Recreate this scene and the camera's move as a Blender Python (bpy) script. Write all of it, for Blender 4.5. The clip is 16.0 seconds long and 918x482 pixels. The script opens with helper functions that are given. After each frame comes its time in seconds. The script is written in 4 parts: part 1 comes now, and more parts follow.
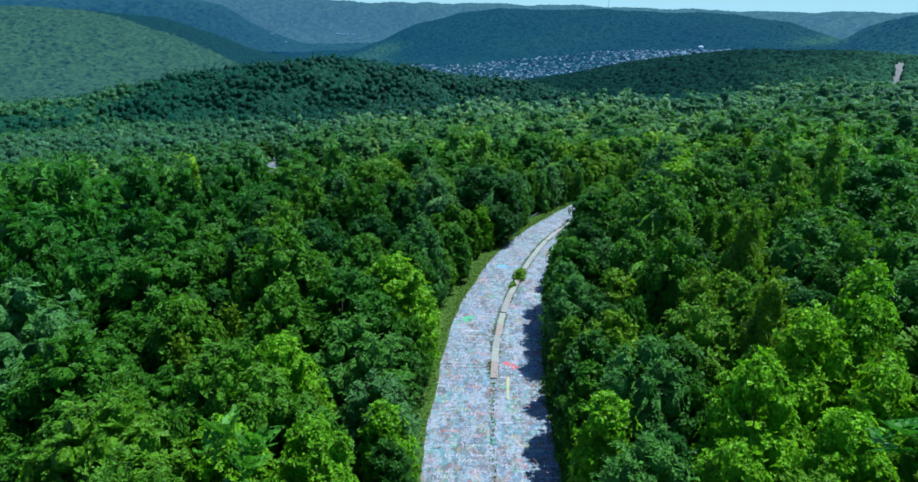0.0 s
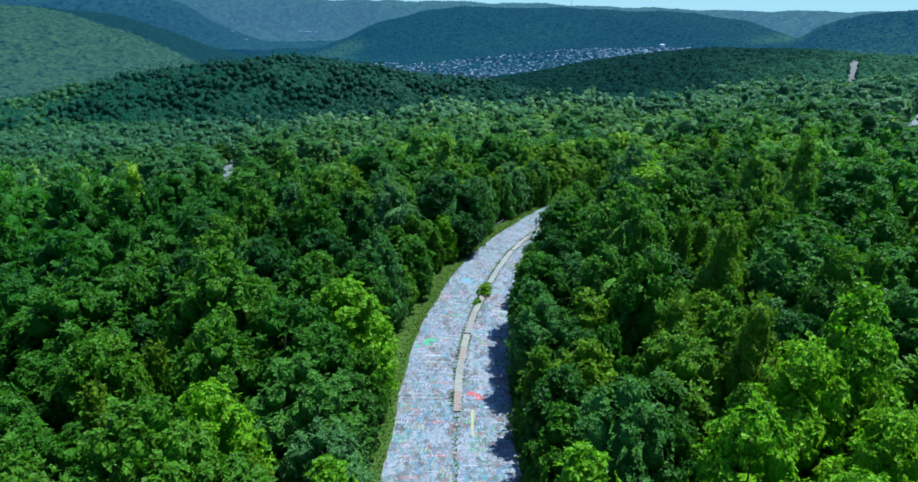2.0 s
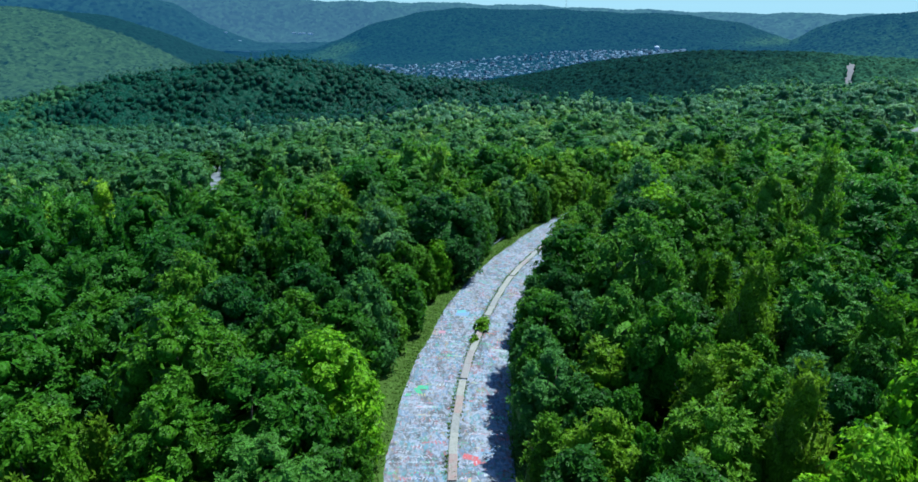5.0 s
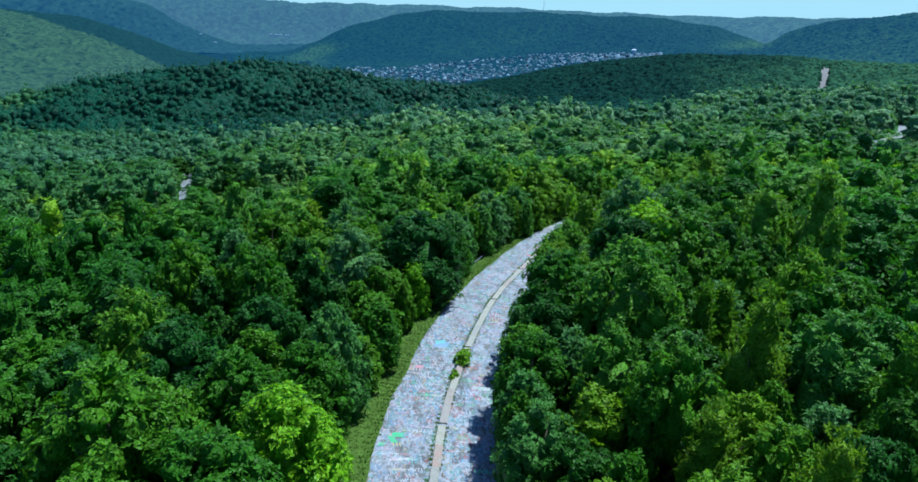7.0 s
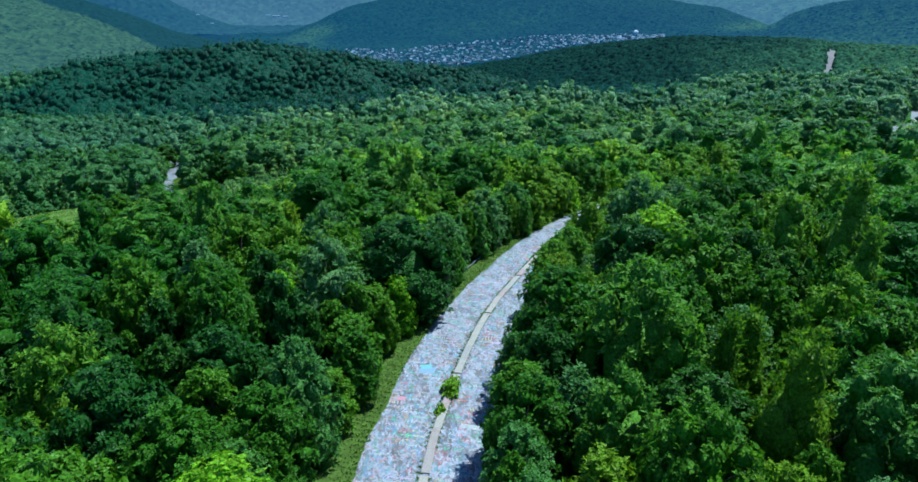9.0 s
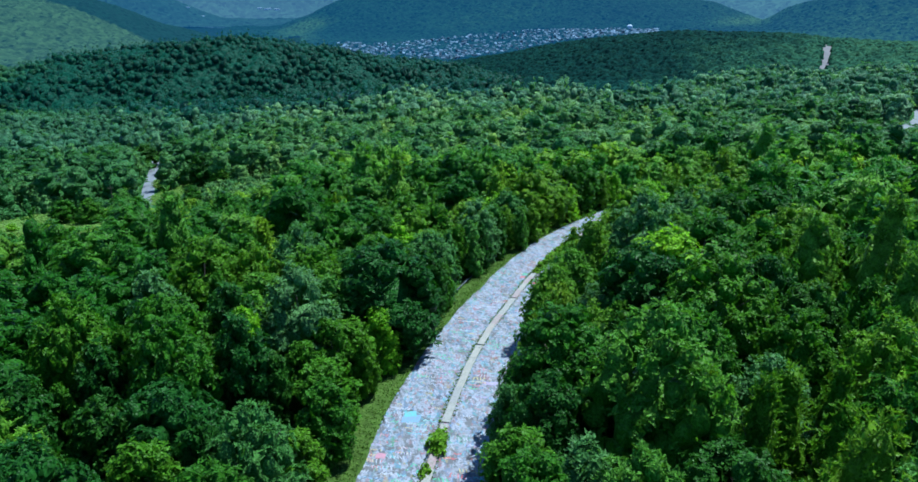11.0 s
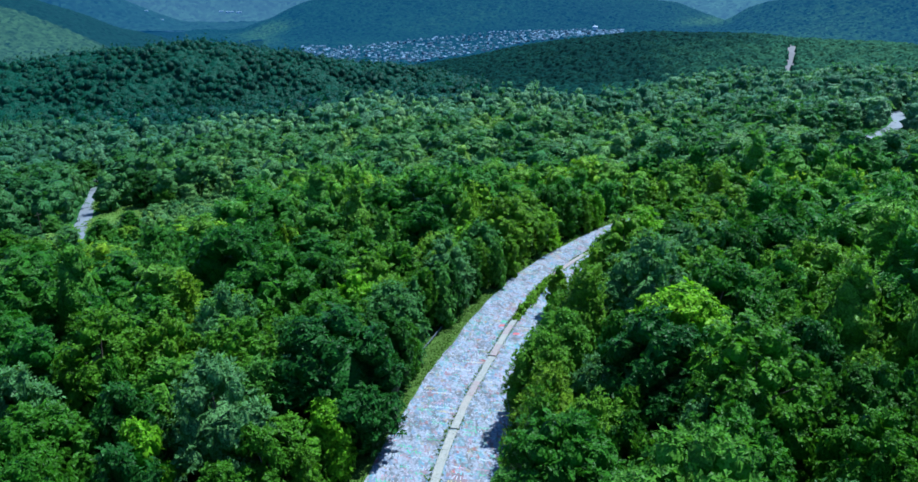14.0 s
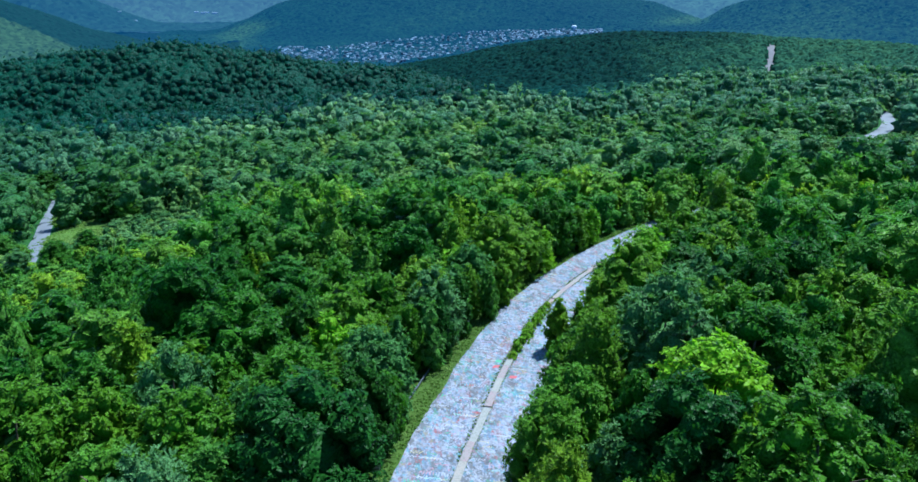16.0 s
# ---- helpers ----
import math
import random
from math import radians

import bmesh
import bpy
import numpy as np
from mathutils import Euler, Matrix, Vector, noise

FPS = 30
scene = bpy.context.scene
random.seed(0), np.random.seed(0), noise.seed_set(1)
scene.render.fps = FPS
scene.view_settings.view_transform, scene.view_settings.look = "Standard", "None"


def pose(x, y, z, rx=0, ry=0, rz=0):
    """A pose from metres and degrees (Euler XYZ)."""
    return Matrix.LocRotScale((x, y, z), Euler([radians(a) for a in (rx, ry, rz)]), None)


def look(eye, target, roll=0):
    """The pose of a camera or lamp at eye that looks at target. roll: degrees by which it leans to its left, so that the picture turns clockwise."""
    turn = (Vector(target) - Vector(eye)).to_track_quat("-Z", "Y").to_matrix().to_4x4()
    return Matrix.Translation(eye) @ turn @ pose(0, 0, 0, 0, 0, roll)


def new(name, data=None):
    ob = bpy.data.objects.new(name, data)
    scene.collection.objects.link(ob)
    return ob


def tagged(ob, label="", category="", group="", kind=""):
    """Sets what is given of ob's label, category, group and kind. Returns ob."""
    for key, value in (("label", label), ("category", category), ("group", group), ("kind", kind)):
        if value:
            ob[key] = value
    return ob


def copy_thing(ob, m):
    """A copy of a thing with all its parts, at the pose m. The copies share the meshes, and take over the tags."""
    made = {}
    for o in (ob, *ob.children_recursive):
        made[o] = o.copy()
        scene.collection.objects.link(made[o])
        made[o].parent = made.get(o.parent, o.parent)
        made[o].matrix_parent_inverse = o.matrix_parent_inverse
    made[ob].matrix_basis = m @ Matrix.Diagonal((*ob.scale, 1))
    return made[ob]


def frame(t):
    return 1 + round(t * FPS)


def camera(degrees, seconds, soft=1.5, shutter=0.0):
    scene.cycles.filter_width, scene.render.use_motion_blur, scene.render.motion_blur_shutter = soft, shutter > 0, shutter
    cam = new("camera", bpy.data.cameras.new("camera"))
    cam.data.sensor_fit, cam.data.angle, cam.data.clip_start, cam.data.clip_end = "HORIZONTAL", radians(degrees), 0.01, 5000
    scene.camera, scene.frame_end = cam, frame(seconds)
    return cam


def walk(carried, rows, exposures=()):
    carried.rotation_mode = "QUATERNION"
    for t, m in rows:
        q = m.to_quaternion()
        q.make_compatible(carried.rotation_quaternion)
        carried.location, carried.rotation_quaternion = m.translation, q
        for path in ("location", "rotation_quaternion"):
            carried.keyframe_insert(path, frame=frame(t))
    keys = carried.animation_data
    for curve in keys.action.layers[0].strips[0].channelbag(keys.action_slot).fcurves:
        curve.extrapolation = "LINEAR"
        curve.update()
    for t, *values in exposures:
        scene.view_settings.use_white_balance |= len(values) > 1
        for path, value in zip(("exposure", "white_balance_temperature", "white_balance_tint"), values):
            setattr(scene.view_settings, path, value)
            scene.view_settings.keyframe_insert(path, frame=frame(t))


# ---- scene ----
import collections

cam = camera(69.3, 16.0, soft=1.6)
PATH = [
    (0, (0.344, -0.748, 51.404), (0.343, 1.142, 50.749), -0.5),
    (0.5, (0.634, 1.523, 51.406), (0.645, 3.412, 50.749), -0.5),
    (1, (0.98, 3.775, 51.405), (1.022, 5.663, 50.747), -0.4),
    (1.5, (1.33, 5.97, 51.401), (1.407, 7.856, 50.741), -0.3),
    (2, (1.624, 8.09, 51.457), (1.722, 9.975, 50.796), -0.3),
    (2.5, (1.784, 10.14, 51.553), (1.89, 12.025, 50.892), -0.2),
    (3, (1.92, 12.088, 51.739), (2.026, 13.973, 51.077), -0.3),
    (3.5, (2.029, 14.0, 51.99), (2.136, 15.884, 51.329), -0.2),
    (4, (2.136, 15.958, 52.164), (2.243, 17.843, 51.504), -0.2),
    (6.5, (2.588, 26.931, 53.263), (2.747, 28.814, 52.609), 0.0),
    (7, (3.03, 29.716, 53.317), (3.206, 31.598, 52.665), 0.1),
    (7.5, (3.704, 32.802, 53.33), (3.88, 34.685, 52.679), 0.1),
    (8, (4.507, 36.183, 53.337), (4.682, 38.062, 52.676), 0.1),
    (8.5, (5.35, 39.711, 53.355), (5.524, 41.583, 52.675), 0.1),
    (9, (6.094, 43.105, 53.383), (6.268, 44.97, 52.682), 0.1),
    (11.5, (8.383, 59.199, 53.876), (8.581, 61.055, 53.158), 0.3),
    (12, (8.903, 62.663, 53.894), (9.102, 64.519, 53.177), 0.2),
    (12.5, (9.438, 66.271, 53.91), (9.641, 68.127, 53.194), 0.4),
    (13, (9.932, 69.972, 53.882), (10.136, 71.829, 53.168), 0.2),
    (13.5, (10.434, 73.74, 53.823), (10.663, 75.594, 53.11), 0.2),
    (14, (10.858, 77.47, 53.768), (11.14, 79.317, 53.055), 0.1),
    (14.5, (11.233, 81.176, 53.74), (11.544, 83.018, 53.026), 0.1),
    (15, (11.541, 84.82, 53.737), (11.863, 86.661, 53.023), 0.0),
    (15.5, (11.797, 88.385, 53.749), (12.122, 90.224, 53.035), -0.0),
    (16, (12.027, 91.889, 53.759), (12.364, 93.726, 53.046), -0.0),
]
walk(cam, [(t, look(eye, target, roll)) for t, eye, target, roll in PATH],
     exposures=[(0.0, 0.96, 5500, 0.0), (9.0, 1.02, 5400, 1.0), (16.0, 1.12, 5100, 4.0)])

# ---- daylight ----
SUN_AZ, SUN_EL = 56.0, 63.0     # degrees right of +y, and above the horizon
world = bpy.data.worlds.new("sky")
scene.world = world
world.use_nodes = True
wn = world.node_tree.nodes
sky = wn.new("ShaderNodeTexSky")
sky.sky_type = "NISHITA"
sky.sun_disc = False
sky.sun_elevation = radians(SUN_EL)
sky.sun_rotation = radians(SUN_AZ)
sky.altitude = 2500
sky.dust_density = 0.3
sky.ozone_density = 4.0
wn["Background"].inputs["Strength"].default_value = 0.105
world.node_tree.links.new(sky.outputs[0], wn["Background"].inputs["Color"])
sun_data = bpy.data.lights.new("sun", "SUN")
sun_data.energy = 4.2
sun_data.angle = radians(0.5)
sun_data.color = (1.0, 0.95, 0.86)
sun = new("sun", sun_data)
az, el = radians(SUN_AZ), radians(SUN_EL)
sun.matrix_world = look((0, 0, 0), (-math.sin(az) * math.cos(el), -math.cos(az) * math.cos(el), -math.sin(el)))
sun.location = (0, 0, 300)


# ---- materials ----
def material(name):
    m = bpy.data.materials.new(name)
    m.use_nodes = True
    nt = m.node_tree
    return m, nt, nt.nodes["Principled BSDF"], nt.nodes["Material Output"]


def node(nt, kind, **inputs):
    n = nt.nodes.new(kind)
    for key, value in inputs.items():
        n.inputs[key.replace("_", " ")].default_value = value
    return n


def ramp(nt, fac, stops):
    r = nt.nodes.new("ShaderNodeValToRGB")
    els = r.color_ramp.elements
    while len(els) < len(stops):
        els.new(0.5)
    for e, (p, c) in zip(els, stops):
        e.position, e.color = p, (*c, 1)
    nt.links.new(fac, r.inputs[0])
    return r.outputs[0]


def mixed(nt, fac, a, b, mode="MIX"):
    m = nt.nodes.new("ShaderNodeMix")
    m.data_type, m.blend_type = "RGBA", mode
    for sock, v in ((m.inputs[0], fac), (m.inputs[6], a), (m.inputs[7], b)):
        if hasattr(v, "is_output"):
            nt.links.new(v, sock)
        elif isinstance(v, tuple):
            sock.default_value = (*v, 1)
        else:
            sock.default_value = v
    return m.outputs[2]


def math_node(nt, op, a, b=0.0):
    m = nt.nodes.new("ShaderNodeMath")
    m.operation = op
    for sock, v in ((m.inputs[0], a), (m.inputs[1], b)):
        if hasattr(v, "is_output"):
            nt.links.new(v, sock)
        else:
            sock.default_value = v
    return m.outputs[0]


def vector_node(nt, op, *values):
    m = nt.nodes.new("ShaderNodeVectorMath")
    m.operation = op
    for sock, v in zip(m.inputs, values):
        if hasattr(v, "is_output"):
            nt.links.new(v, sock)
        else:
            sock.default_value = v
    return m.outputs[0]


def position(nt):
    return nt.nodes.new("ShaderNodeNewGeometry").outputs["Position"]


def noise_at(nt, scale, detail=4.0, vector=None, rough=0.55):
    n = node(nt, "ShaderNodeTexNoise", Scale=scale, Detail=detail, Roughness=rough)
    nt.links.new(vector if vector else position(nt), n.inputs["Vector"])
    return n.outputs["Fac"]


def bumped(nt, bsdf, height, strength, distance):
    b = node(nt, "ShaderNodeBump", Strength=strength, Distance=distance)
    nt.links.new(height, b.inputs["Height"])
    nt.links.new(b.outputs[0], bsdf.inputs["Normal"])


def foliage(name, stops, translucent=0.42, rough=0.42, haze_glow=None, grain=5.0, cut=0.0, gloss=0.07, vary=False, tilt=0.0, spread=1.2):
    """Leaves: tone differs from tree to tree and from leaf to leaf. grain: leaves to the metre; cut: sprays are open between their leaves."""
    m, nt, bsdf, out = material(name)
    tone = nt.nodes.new("ShaderNodeAttribute")
    tone.attribute_name = "tone"
    fac = tone.outputs["Fac"]
    if vary:
        fac = math_node(nt, "FRACT", math_node(nt, "ADD", fac, nt.nodes.new("ShaderNodeObjectInfo").outputs["Random"]))
    base = ramp(nt, fac, stops)
    cells = node(nt, "ShaderNodeTexVoronoi", Scale=grain)
    nt.links.new(nt.nodes.new("ShaderNodeTexCoord").outputs["Object"], cells.inputs["Vector"])
    sep = nt.nodes.new("ShaderNodeSeparateColor")
    nt.links.new(cells.outputs["Color"], sep.inputs[0])
    island = nt.nodes.new("ShaderNodeNewGeometry").outputs["Random Per Island"]
    value = math_node(nt, "ADD", math_node(nt, "MULTIPLY", island, 0.45), math_node(nt, "ADD", math_node(nt, "MULTIPLY", sep.outputs[0], spread), 0.78 - spread / 2))
    hsv = nt.nodes.new("ShaderNodeHueSaturation")
    nt.links.new(base, hsv.inputs["Color"])
    nt.links.new(value, hsv.inputs["Value"])
    col = hsv.outputs[0]
    nt.links.new(col, bsdf.inputs["Base Color"])
    if tilt:    # every leaf hangs its own way
        turn = vector_node(nt, "MULTIPLY_ADD", cells.outputs["Color"], (2 * tilt, 2 * tilt, 2 * tilt), (-tilt, -tilt, -tilt))
        facing = vector_node(nt, "NORMALIZE", vector_node(nt, "ADD", nt.nodes.new("ShaderNodeNewGeometry").outputs["Normal"], turn))
        nt.links.new(facing, bsdf.inputs["Normal"])
    bsdf.inputs["Roughness"].default_value = rough
    bsdf.inputs["Specular IOR Level"].default_value = gloss
    tr = nt.nodes.new("ShaderNodeBsdfTranslucent")
    nt.links.new(mixed(nt, 1.0, col, (1.1, 1.15, 0.45), "MULTIPLY"), tr.inputs["Color"])
    if tilt:
        nt.links.new(facing, tr.inputs["Normal"])
    mx = nt.nodes.new("ShaderNodeMixShader")
    mx.inputs[0].default_value = translucent
    nt.links.new(bsdf.outputs[0], mx.inputs[1])
    nt.links.new(tr.outputs[0], mx.inputs[2])
    last = mx.outputs[0]
    if cut:
        gap = nt.nodes.new("ShaderNodeMixShader")
        nt.links.new(math_node(nt, "LESS_THAN", cells.outputs["Distance"], cut), gap.inputs[0])
        nt.links.new(nt.nodes.new("ShaderNodeBsdfTransparent").outputs[0], gap.inputs[1])
        nt.links.new(last, gap.inputs[2])
        last = gap.outputs[0]
    if haze_glow:     # backdrop hills kilometres away: their surface glows to stand in for bright haze
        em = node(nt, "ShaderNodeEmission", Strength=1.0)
        em.inputs["Color"].default_value = (*haze_glow, 1)
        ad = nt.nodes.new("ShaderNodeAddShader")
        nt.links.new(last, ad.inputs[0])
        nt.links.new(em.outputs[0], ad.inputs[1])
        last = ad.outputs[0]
    nt.links.new(last, out.inputs["Surface"])
    return m


def leaf_pair(key, name, stops, translucent=0.42, grain=5.0, cut=0.64, vary=False):
    """Open sprays for the outside of a crown, closed foliage for its inside."""
    MAT[key] = foliage(name, stops, translucent, grain=grain, cut=cut, vary=vary, tilt=0.36, spread=0.8, gloss=0.1)
    MAT[key + "_inner"] = foliage(name + "_inner", stops, translucent, grain=grain, vary=vary, tilt=0.6, spread=0.8)


MAT = {}
leaf_pair("maple", "maple_leaves", [(0, (0.15, 0.34, 0.008)), (0.5, (0.12, 0.29, 0.008)), (1, (0.18, 0.37, 0.01))], 0.45, 4.4, vary=True)
leaf_pair("poplar", "poplar_leaves", [(0, (0.085, 0.2, 0.012)), (0.5, (0.07, 0.175, 0.011)), (1, (0.125, 0.225, 0.012))], 0.45, 6.0, vary=True)
leaf_pair("oak", "oak_leaves", [(0, (0.037, 0.127, 0.009)), (0.35, (0.046, 0.143, 0.008)), (0.7, (0.066, 0.176, 0.009)), (1, (0.090, 0.204, 0.009))], 0.4, 6.0, vary=True)
leaf_pair("old_oak", "old_oak_leaves", [(0, (0.020, 0.081, 0.011)), (0.5, (0.028, 0.095, 0.010)), (1, (0.038, 0.112, 0.009))], 0.36, 6.0, vary=True)
leaf_pair("locust", "locust_leaves", [(0, (0.092, 0.205, 0.065)), (0.3, (0.065, 0.178, 0.038)), (0.6, (0.084, 0.211, 0.017)), (1, (0.124, 0.243, 0.011))], 0.42, 6.5, vary=True)
WOOD = [(0, (0.022, 0.09, 0.008)), (0.25, (0.032, 0.11, 0.011)), (0.45, (0.046, 0.138, 0.014)), (0.6, (0.06, 0.158, 0.018)), (0.75, (0.08, 0.18, 0.016)), (0.9, (0.1, 0.205, 0.01)), (1, (0.12, 0.22, 0.01))]
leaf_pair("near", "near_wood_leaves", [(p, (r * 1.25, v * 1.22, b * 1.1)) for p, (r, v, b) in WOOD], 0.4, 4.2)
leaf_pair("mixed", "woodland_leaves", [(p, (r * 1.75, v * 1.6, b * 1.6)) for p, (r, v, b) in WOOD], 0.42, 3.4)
# middle and crest: distance haze put into the leaf colours, paler and bluer
leaf_pair("middle", "hazed_middle_leaves", [(0, (0.050, 0.151, 0.039)), (0.25, (0.069, 0.179, 0.049)), (0.45, (0.095, 0.218, 0.060)), (0.6, (0.118, 0.246, 0.072)), (0.8, (0.157, 0.291, 0.067)), (1, (0.202, 0.336, 0.060))], 0.42, 2.4)
leaf_pair("crest", "hazed_crest_leaves", [(0, (0.056, 0.156, 0.072)), (0.25, (0.085, 0.204, 0.096)), (0.5, (0.130, 0.264, 0.122)), (0.75, (0.169, 0.312, 0.133)), (1, (0.214, 0.360, 0.134))], 0.42, 2.4)
# ridge under a cloud: its shadow is put into these leaf colours
leaf_pair("dark", "cloud_shaded_leaves", [(0, (0.007, 0.051, 0.030)), (0.45, (0.010, 0.064, 0.036)), (0.6, (0.016, 0.078, 0.039)), (0.8, (0.034, 0.115, 0.046)), (1, (0.054, 0.147, 0.050))], 0.3, 1.6)
# stops run from dark wood to wood painted as sunlit
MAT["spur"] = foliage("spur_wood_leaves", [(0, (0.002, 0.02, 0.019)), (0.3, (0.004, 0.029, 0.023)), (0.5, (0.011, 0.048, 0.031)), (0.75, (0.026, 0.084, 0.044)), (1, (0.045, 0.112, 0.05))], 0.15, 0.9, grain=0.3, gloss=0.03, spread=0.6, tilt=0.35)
# stops from 0.55 on: the flank in cloud shadow, put into the colour
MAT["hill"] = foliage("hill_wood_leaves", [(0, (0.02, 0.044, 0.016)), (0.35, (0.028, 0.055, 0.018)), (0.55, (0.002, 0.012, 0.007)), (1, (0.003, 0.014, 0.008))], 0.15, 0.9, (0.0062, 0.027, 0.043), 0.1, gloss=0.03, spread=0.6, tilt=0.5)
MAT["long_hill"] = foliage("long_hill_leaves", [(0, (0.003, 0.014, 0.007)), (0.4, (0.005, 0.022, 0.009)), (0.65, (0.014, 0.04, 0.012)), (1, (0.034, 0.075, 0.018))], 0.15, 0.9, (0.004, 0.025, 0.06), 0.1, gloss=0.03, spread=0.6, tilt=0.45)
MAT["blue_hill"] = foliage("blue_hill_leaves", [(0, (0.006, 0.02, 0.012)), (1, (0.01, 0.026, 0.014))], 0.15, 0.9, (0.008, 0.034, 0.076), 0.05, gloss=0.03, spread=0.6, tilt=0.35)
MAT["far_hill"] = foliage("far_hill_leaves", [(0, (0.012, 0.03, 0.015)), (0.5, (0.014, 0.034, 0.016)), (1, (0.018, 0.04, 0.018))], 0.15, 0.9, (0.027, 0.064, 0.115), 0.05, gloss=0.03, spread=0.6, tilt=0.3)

m, nt, bsdf, _ = material("bark")
c = ramp(nt, noise_at(nt, 6.0, 6), [(0.3, (0.06, 0.045, 0.035)), (0.7, (0.16, 0.13, 0.1))])
nt.links.new(c, bsdf.inputs["Base Color"])
bsdf.inputs["Roughness"].default_value = 0.9
bumped(nt, bsdf, noise_at(nt, 14.0, 5), 0.6, 0.05)
MAT["bark"] = m

m, nt, bsdf, _ = material("forest_floor")
n1, n2 = noise_at(nt, 0.05, 5), noise_at(nt, 1.3, 6)
c = mixed(nt, n2, ramp(nt, n1, [(0.3, (0.015, 0.06, 0.015)), (0.7, (0.035, 0.11, 0.022))]), (0.02, 0.07, 0.015))
nt.links.new(c, bsdf.inputs["Base Color"])
bsdf.inputs["Roughness"].default_value = 0.95
bsdf.inputs["Specular IOR Level"].default_value = 0.1
bumped(nt, bsdf, n2, 0.8, 0.4)
MAT["floor"] = m

m, nt, bsdf, _ = material("meadow_grass")
n1, n2 = noise_at(nt, 0.15, 4), noise_at(nt, 2.5, 6)
c = mixed(nt, n2, ramp(nt, n1, [(0.3, (0.06, 0.15, 0.008)), (0.7, (0.1, 0.21, 0.01))]), (0.07, 0.14, 0.012))
nt.links.new(c, bsdf.inputs["Base Color"])
bsdf.inputs["Roughness"].default_value = 0.9
bumped(nt, bsdf, n2, 0.8, 0.3)
MAT["meadow"] = m

PALETTE = [(0.0, (0.235, 0.265, 0.33)), (0.2, (0.09, 0.16, 0.27)), (0.32, (0.22, 0.24, 0.29)), (0.45, (0.19, 0.1, 0.12)), (0.5, (0.07, 0.22, 0.26)),
           (0.6, (0.28, 0.31, 0.385)), (0.76, (0.15, 0.17, 0.22)), (0.81, (0.22, 0.19, 0.1)), (0.85, (0.04, 0.045, 0.055)), (0.93, (0.24, 0.06, 0.065)), (0.965, (0.05, 0.2, 0.11))]


def worn_road(name, painted):
    """Old asphalt; where painted, layers of faded spray paint in overlapping patches."""
    m, nt, bsdf, _ = material(name)
    n1, n2 = noise_at(nt, 0.3, 6), noise_at(nt, 9.0, 6)
    c = mixed(nt, n2, ramp(nt, n1, [(0.3, (0.055, 0.06, 0.066)), (0.7, (0.105, 0.112, 0.122))]), (0.08, 0.085, 0.092))
    if not painted:     # bleached and dusty
        c = mixed(nt, 1.0, c, (1.6, 1.7, 1.8), "MULTIPLY")
    if painted:
        for k, (scale, cover, turn) in enumerate(((0.34, 0.5, 0.1), (0.8, 0.5, -0.25), (1.6, 0.45, 0.3), (2.4, 0.42, -0.1))):
            mp = node(nt, "ShaderNodeMapping")
            mp.inputs["Rotation"].default_value = (0, 0, turn)
            mp.inputs["Location"].default_value = (k * 7.3, k * 3.1, 0)
            mp.inputs["Scale"].default_value = (1.5, 0.8, 1.0)
            nt.links.new(position(nt), mp.inputs["Vector"])
            warp = nt.nodes.new("ShaderNodeTexNoise")
            warp.inputs["Scale"].default_value = 1.5
            nt.links.new(mp.outputs[0], warp.inputs["Vector"])
            vec = mixed(nt, 0.22, mp.outputs[0], warp.outputs["Color"], "ADD")
            vo = node(nt, "ShaderNodeTexVoronoi", Scale=scale)
            nt.links.new(vec, vo.inputs["Vector"])
            sep = nt.nodes.new("ShaderNodeSeparateColor")
            nt.links.new(vo.outputs["Color"], sep.inputs[0])
            paint = ramp(nt, sep.outputs[0], PALETTE)
            paint.node.color_ramp.interpolation = "CONSTANT"
            chosen = math_node(nt, "LESS_THAN", sep.outputs[1], cover)
            worn = ramp(nt, noise_at(nt, 2.2 + k, 5), [(0.4, (0, 0, 0)), (0.56, (0.85, 0.85, 0.85))])
            c = mixed(nt, math_node(nt, "MULTIPLY", chosen, worn), c, paint)
        c = mixed(nt, math_node(nt, "MULTIPLY", ramp(nt, noise_at(nt, 0.45, 7, rough=0.75), [(0.42, (0, 0, 0)), (0.7, (1, 1, 1))]), 0.6), c, (0.13, 0.145, 0.17))
    nt.links.new(c, bsdf.inputs["Base Color"])
    bsdf.inputs["Roughness"].default_value = 0.8
    bumped(nt, bsdf, n2, 0.3, 0.02)
    return m


MAT["asphalt"] = worn_road("painted_asphalt", True)
MAT["plain_road"] = worn_road("grey_asphalt", False)

m, nt, bsdf, _ = material("spray_paint")
tone = nt.nodes.new("ShaderNodeAttribute")
tone.attribute_name = "tone"
c = ramp(nt, tone.outputs["Fac"], [(0.0, (0.34, 0.375, 0.45)), (0.28, (0.13, 0.25, 0.4)), (0.38, (0.32, 0.34, 0.39)), (0.52, (0.36, 0.17, 0.23)), (0.6, (0.1, 0.34, 0.36)),
                                   (0.66, (0.05, 0.06, 0.08)), (0.74, (0.4, 0.35, 0.14)), (0.8, (0.27, 0.23, 0.38)), (0.86, (0.4, 0.05, 0.06)), (0.92, (0.03, 0.36, 0.15))])
c.node.color_ramp.interpolation = "CONSTANT"
c = mixed(nt, ramp(nt, noise_at(nt, 3.5, 5), [(0.42, (0, 0, 0)), (0.66, (0.7, 0.7, 0.7))]), c, (0.16, 0.16, 0.17))
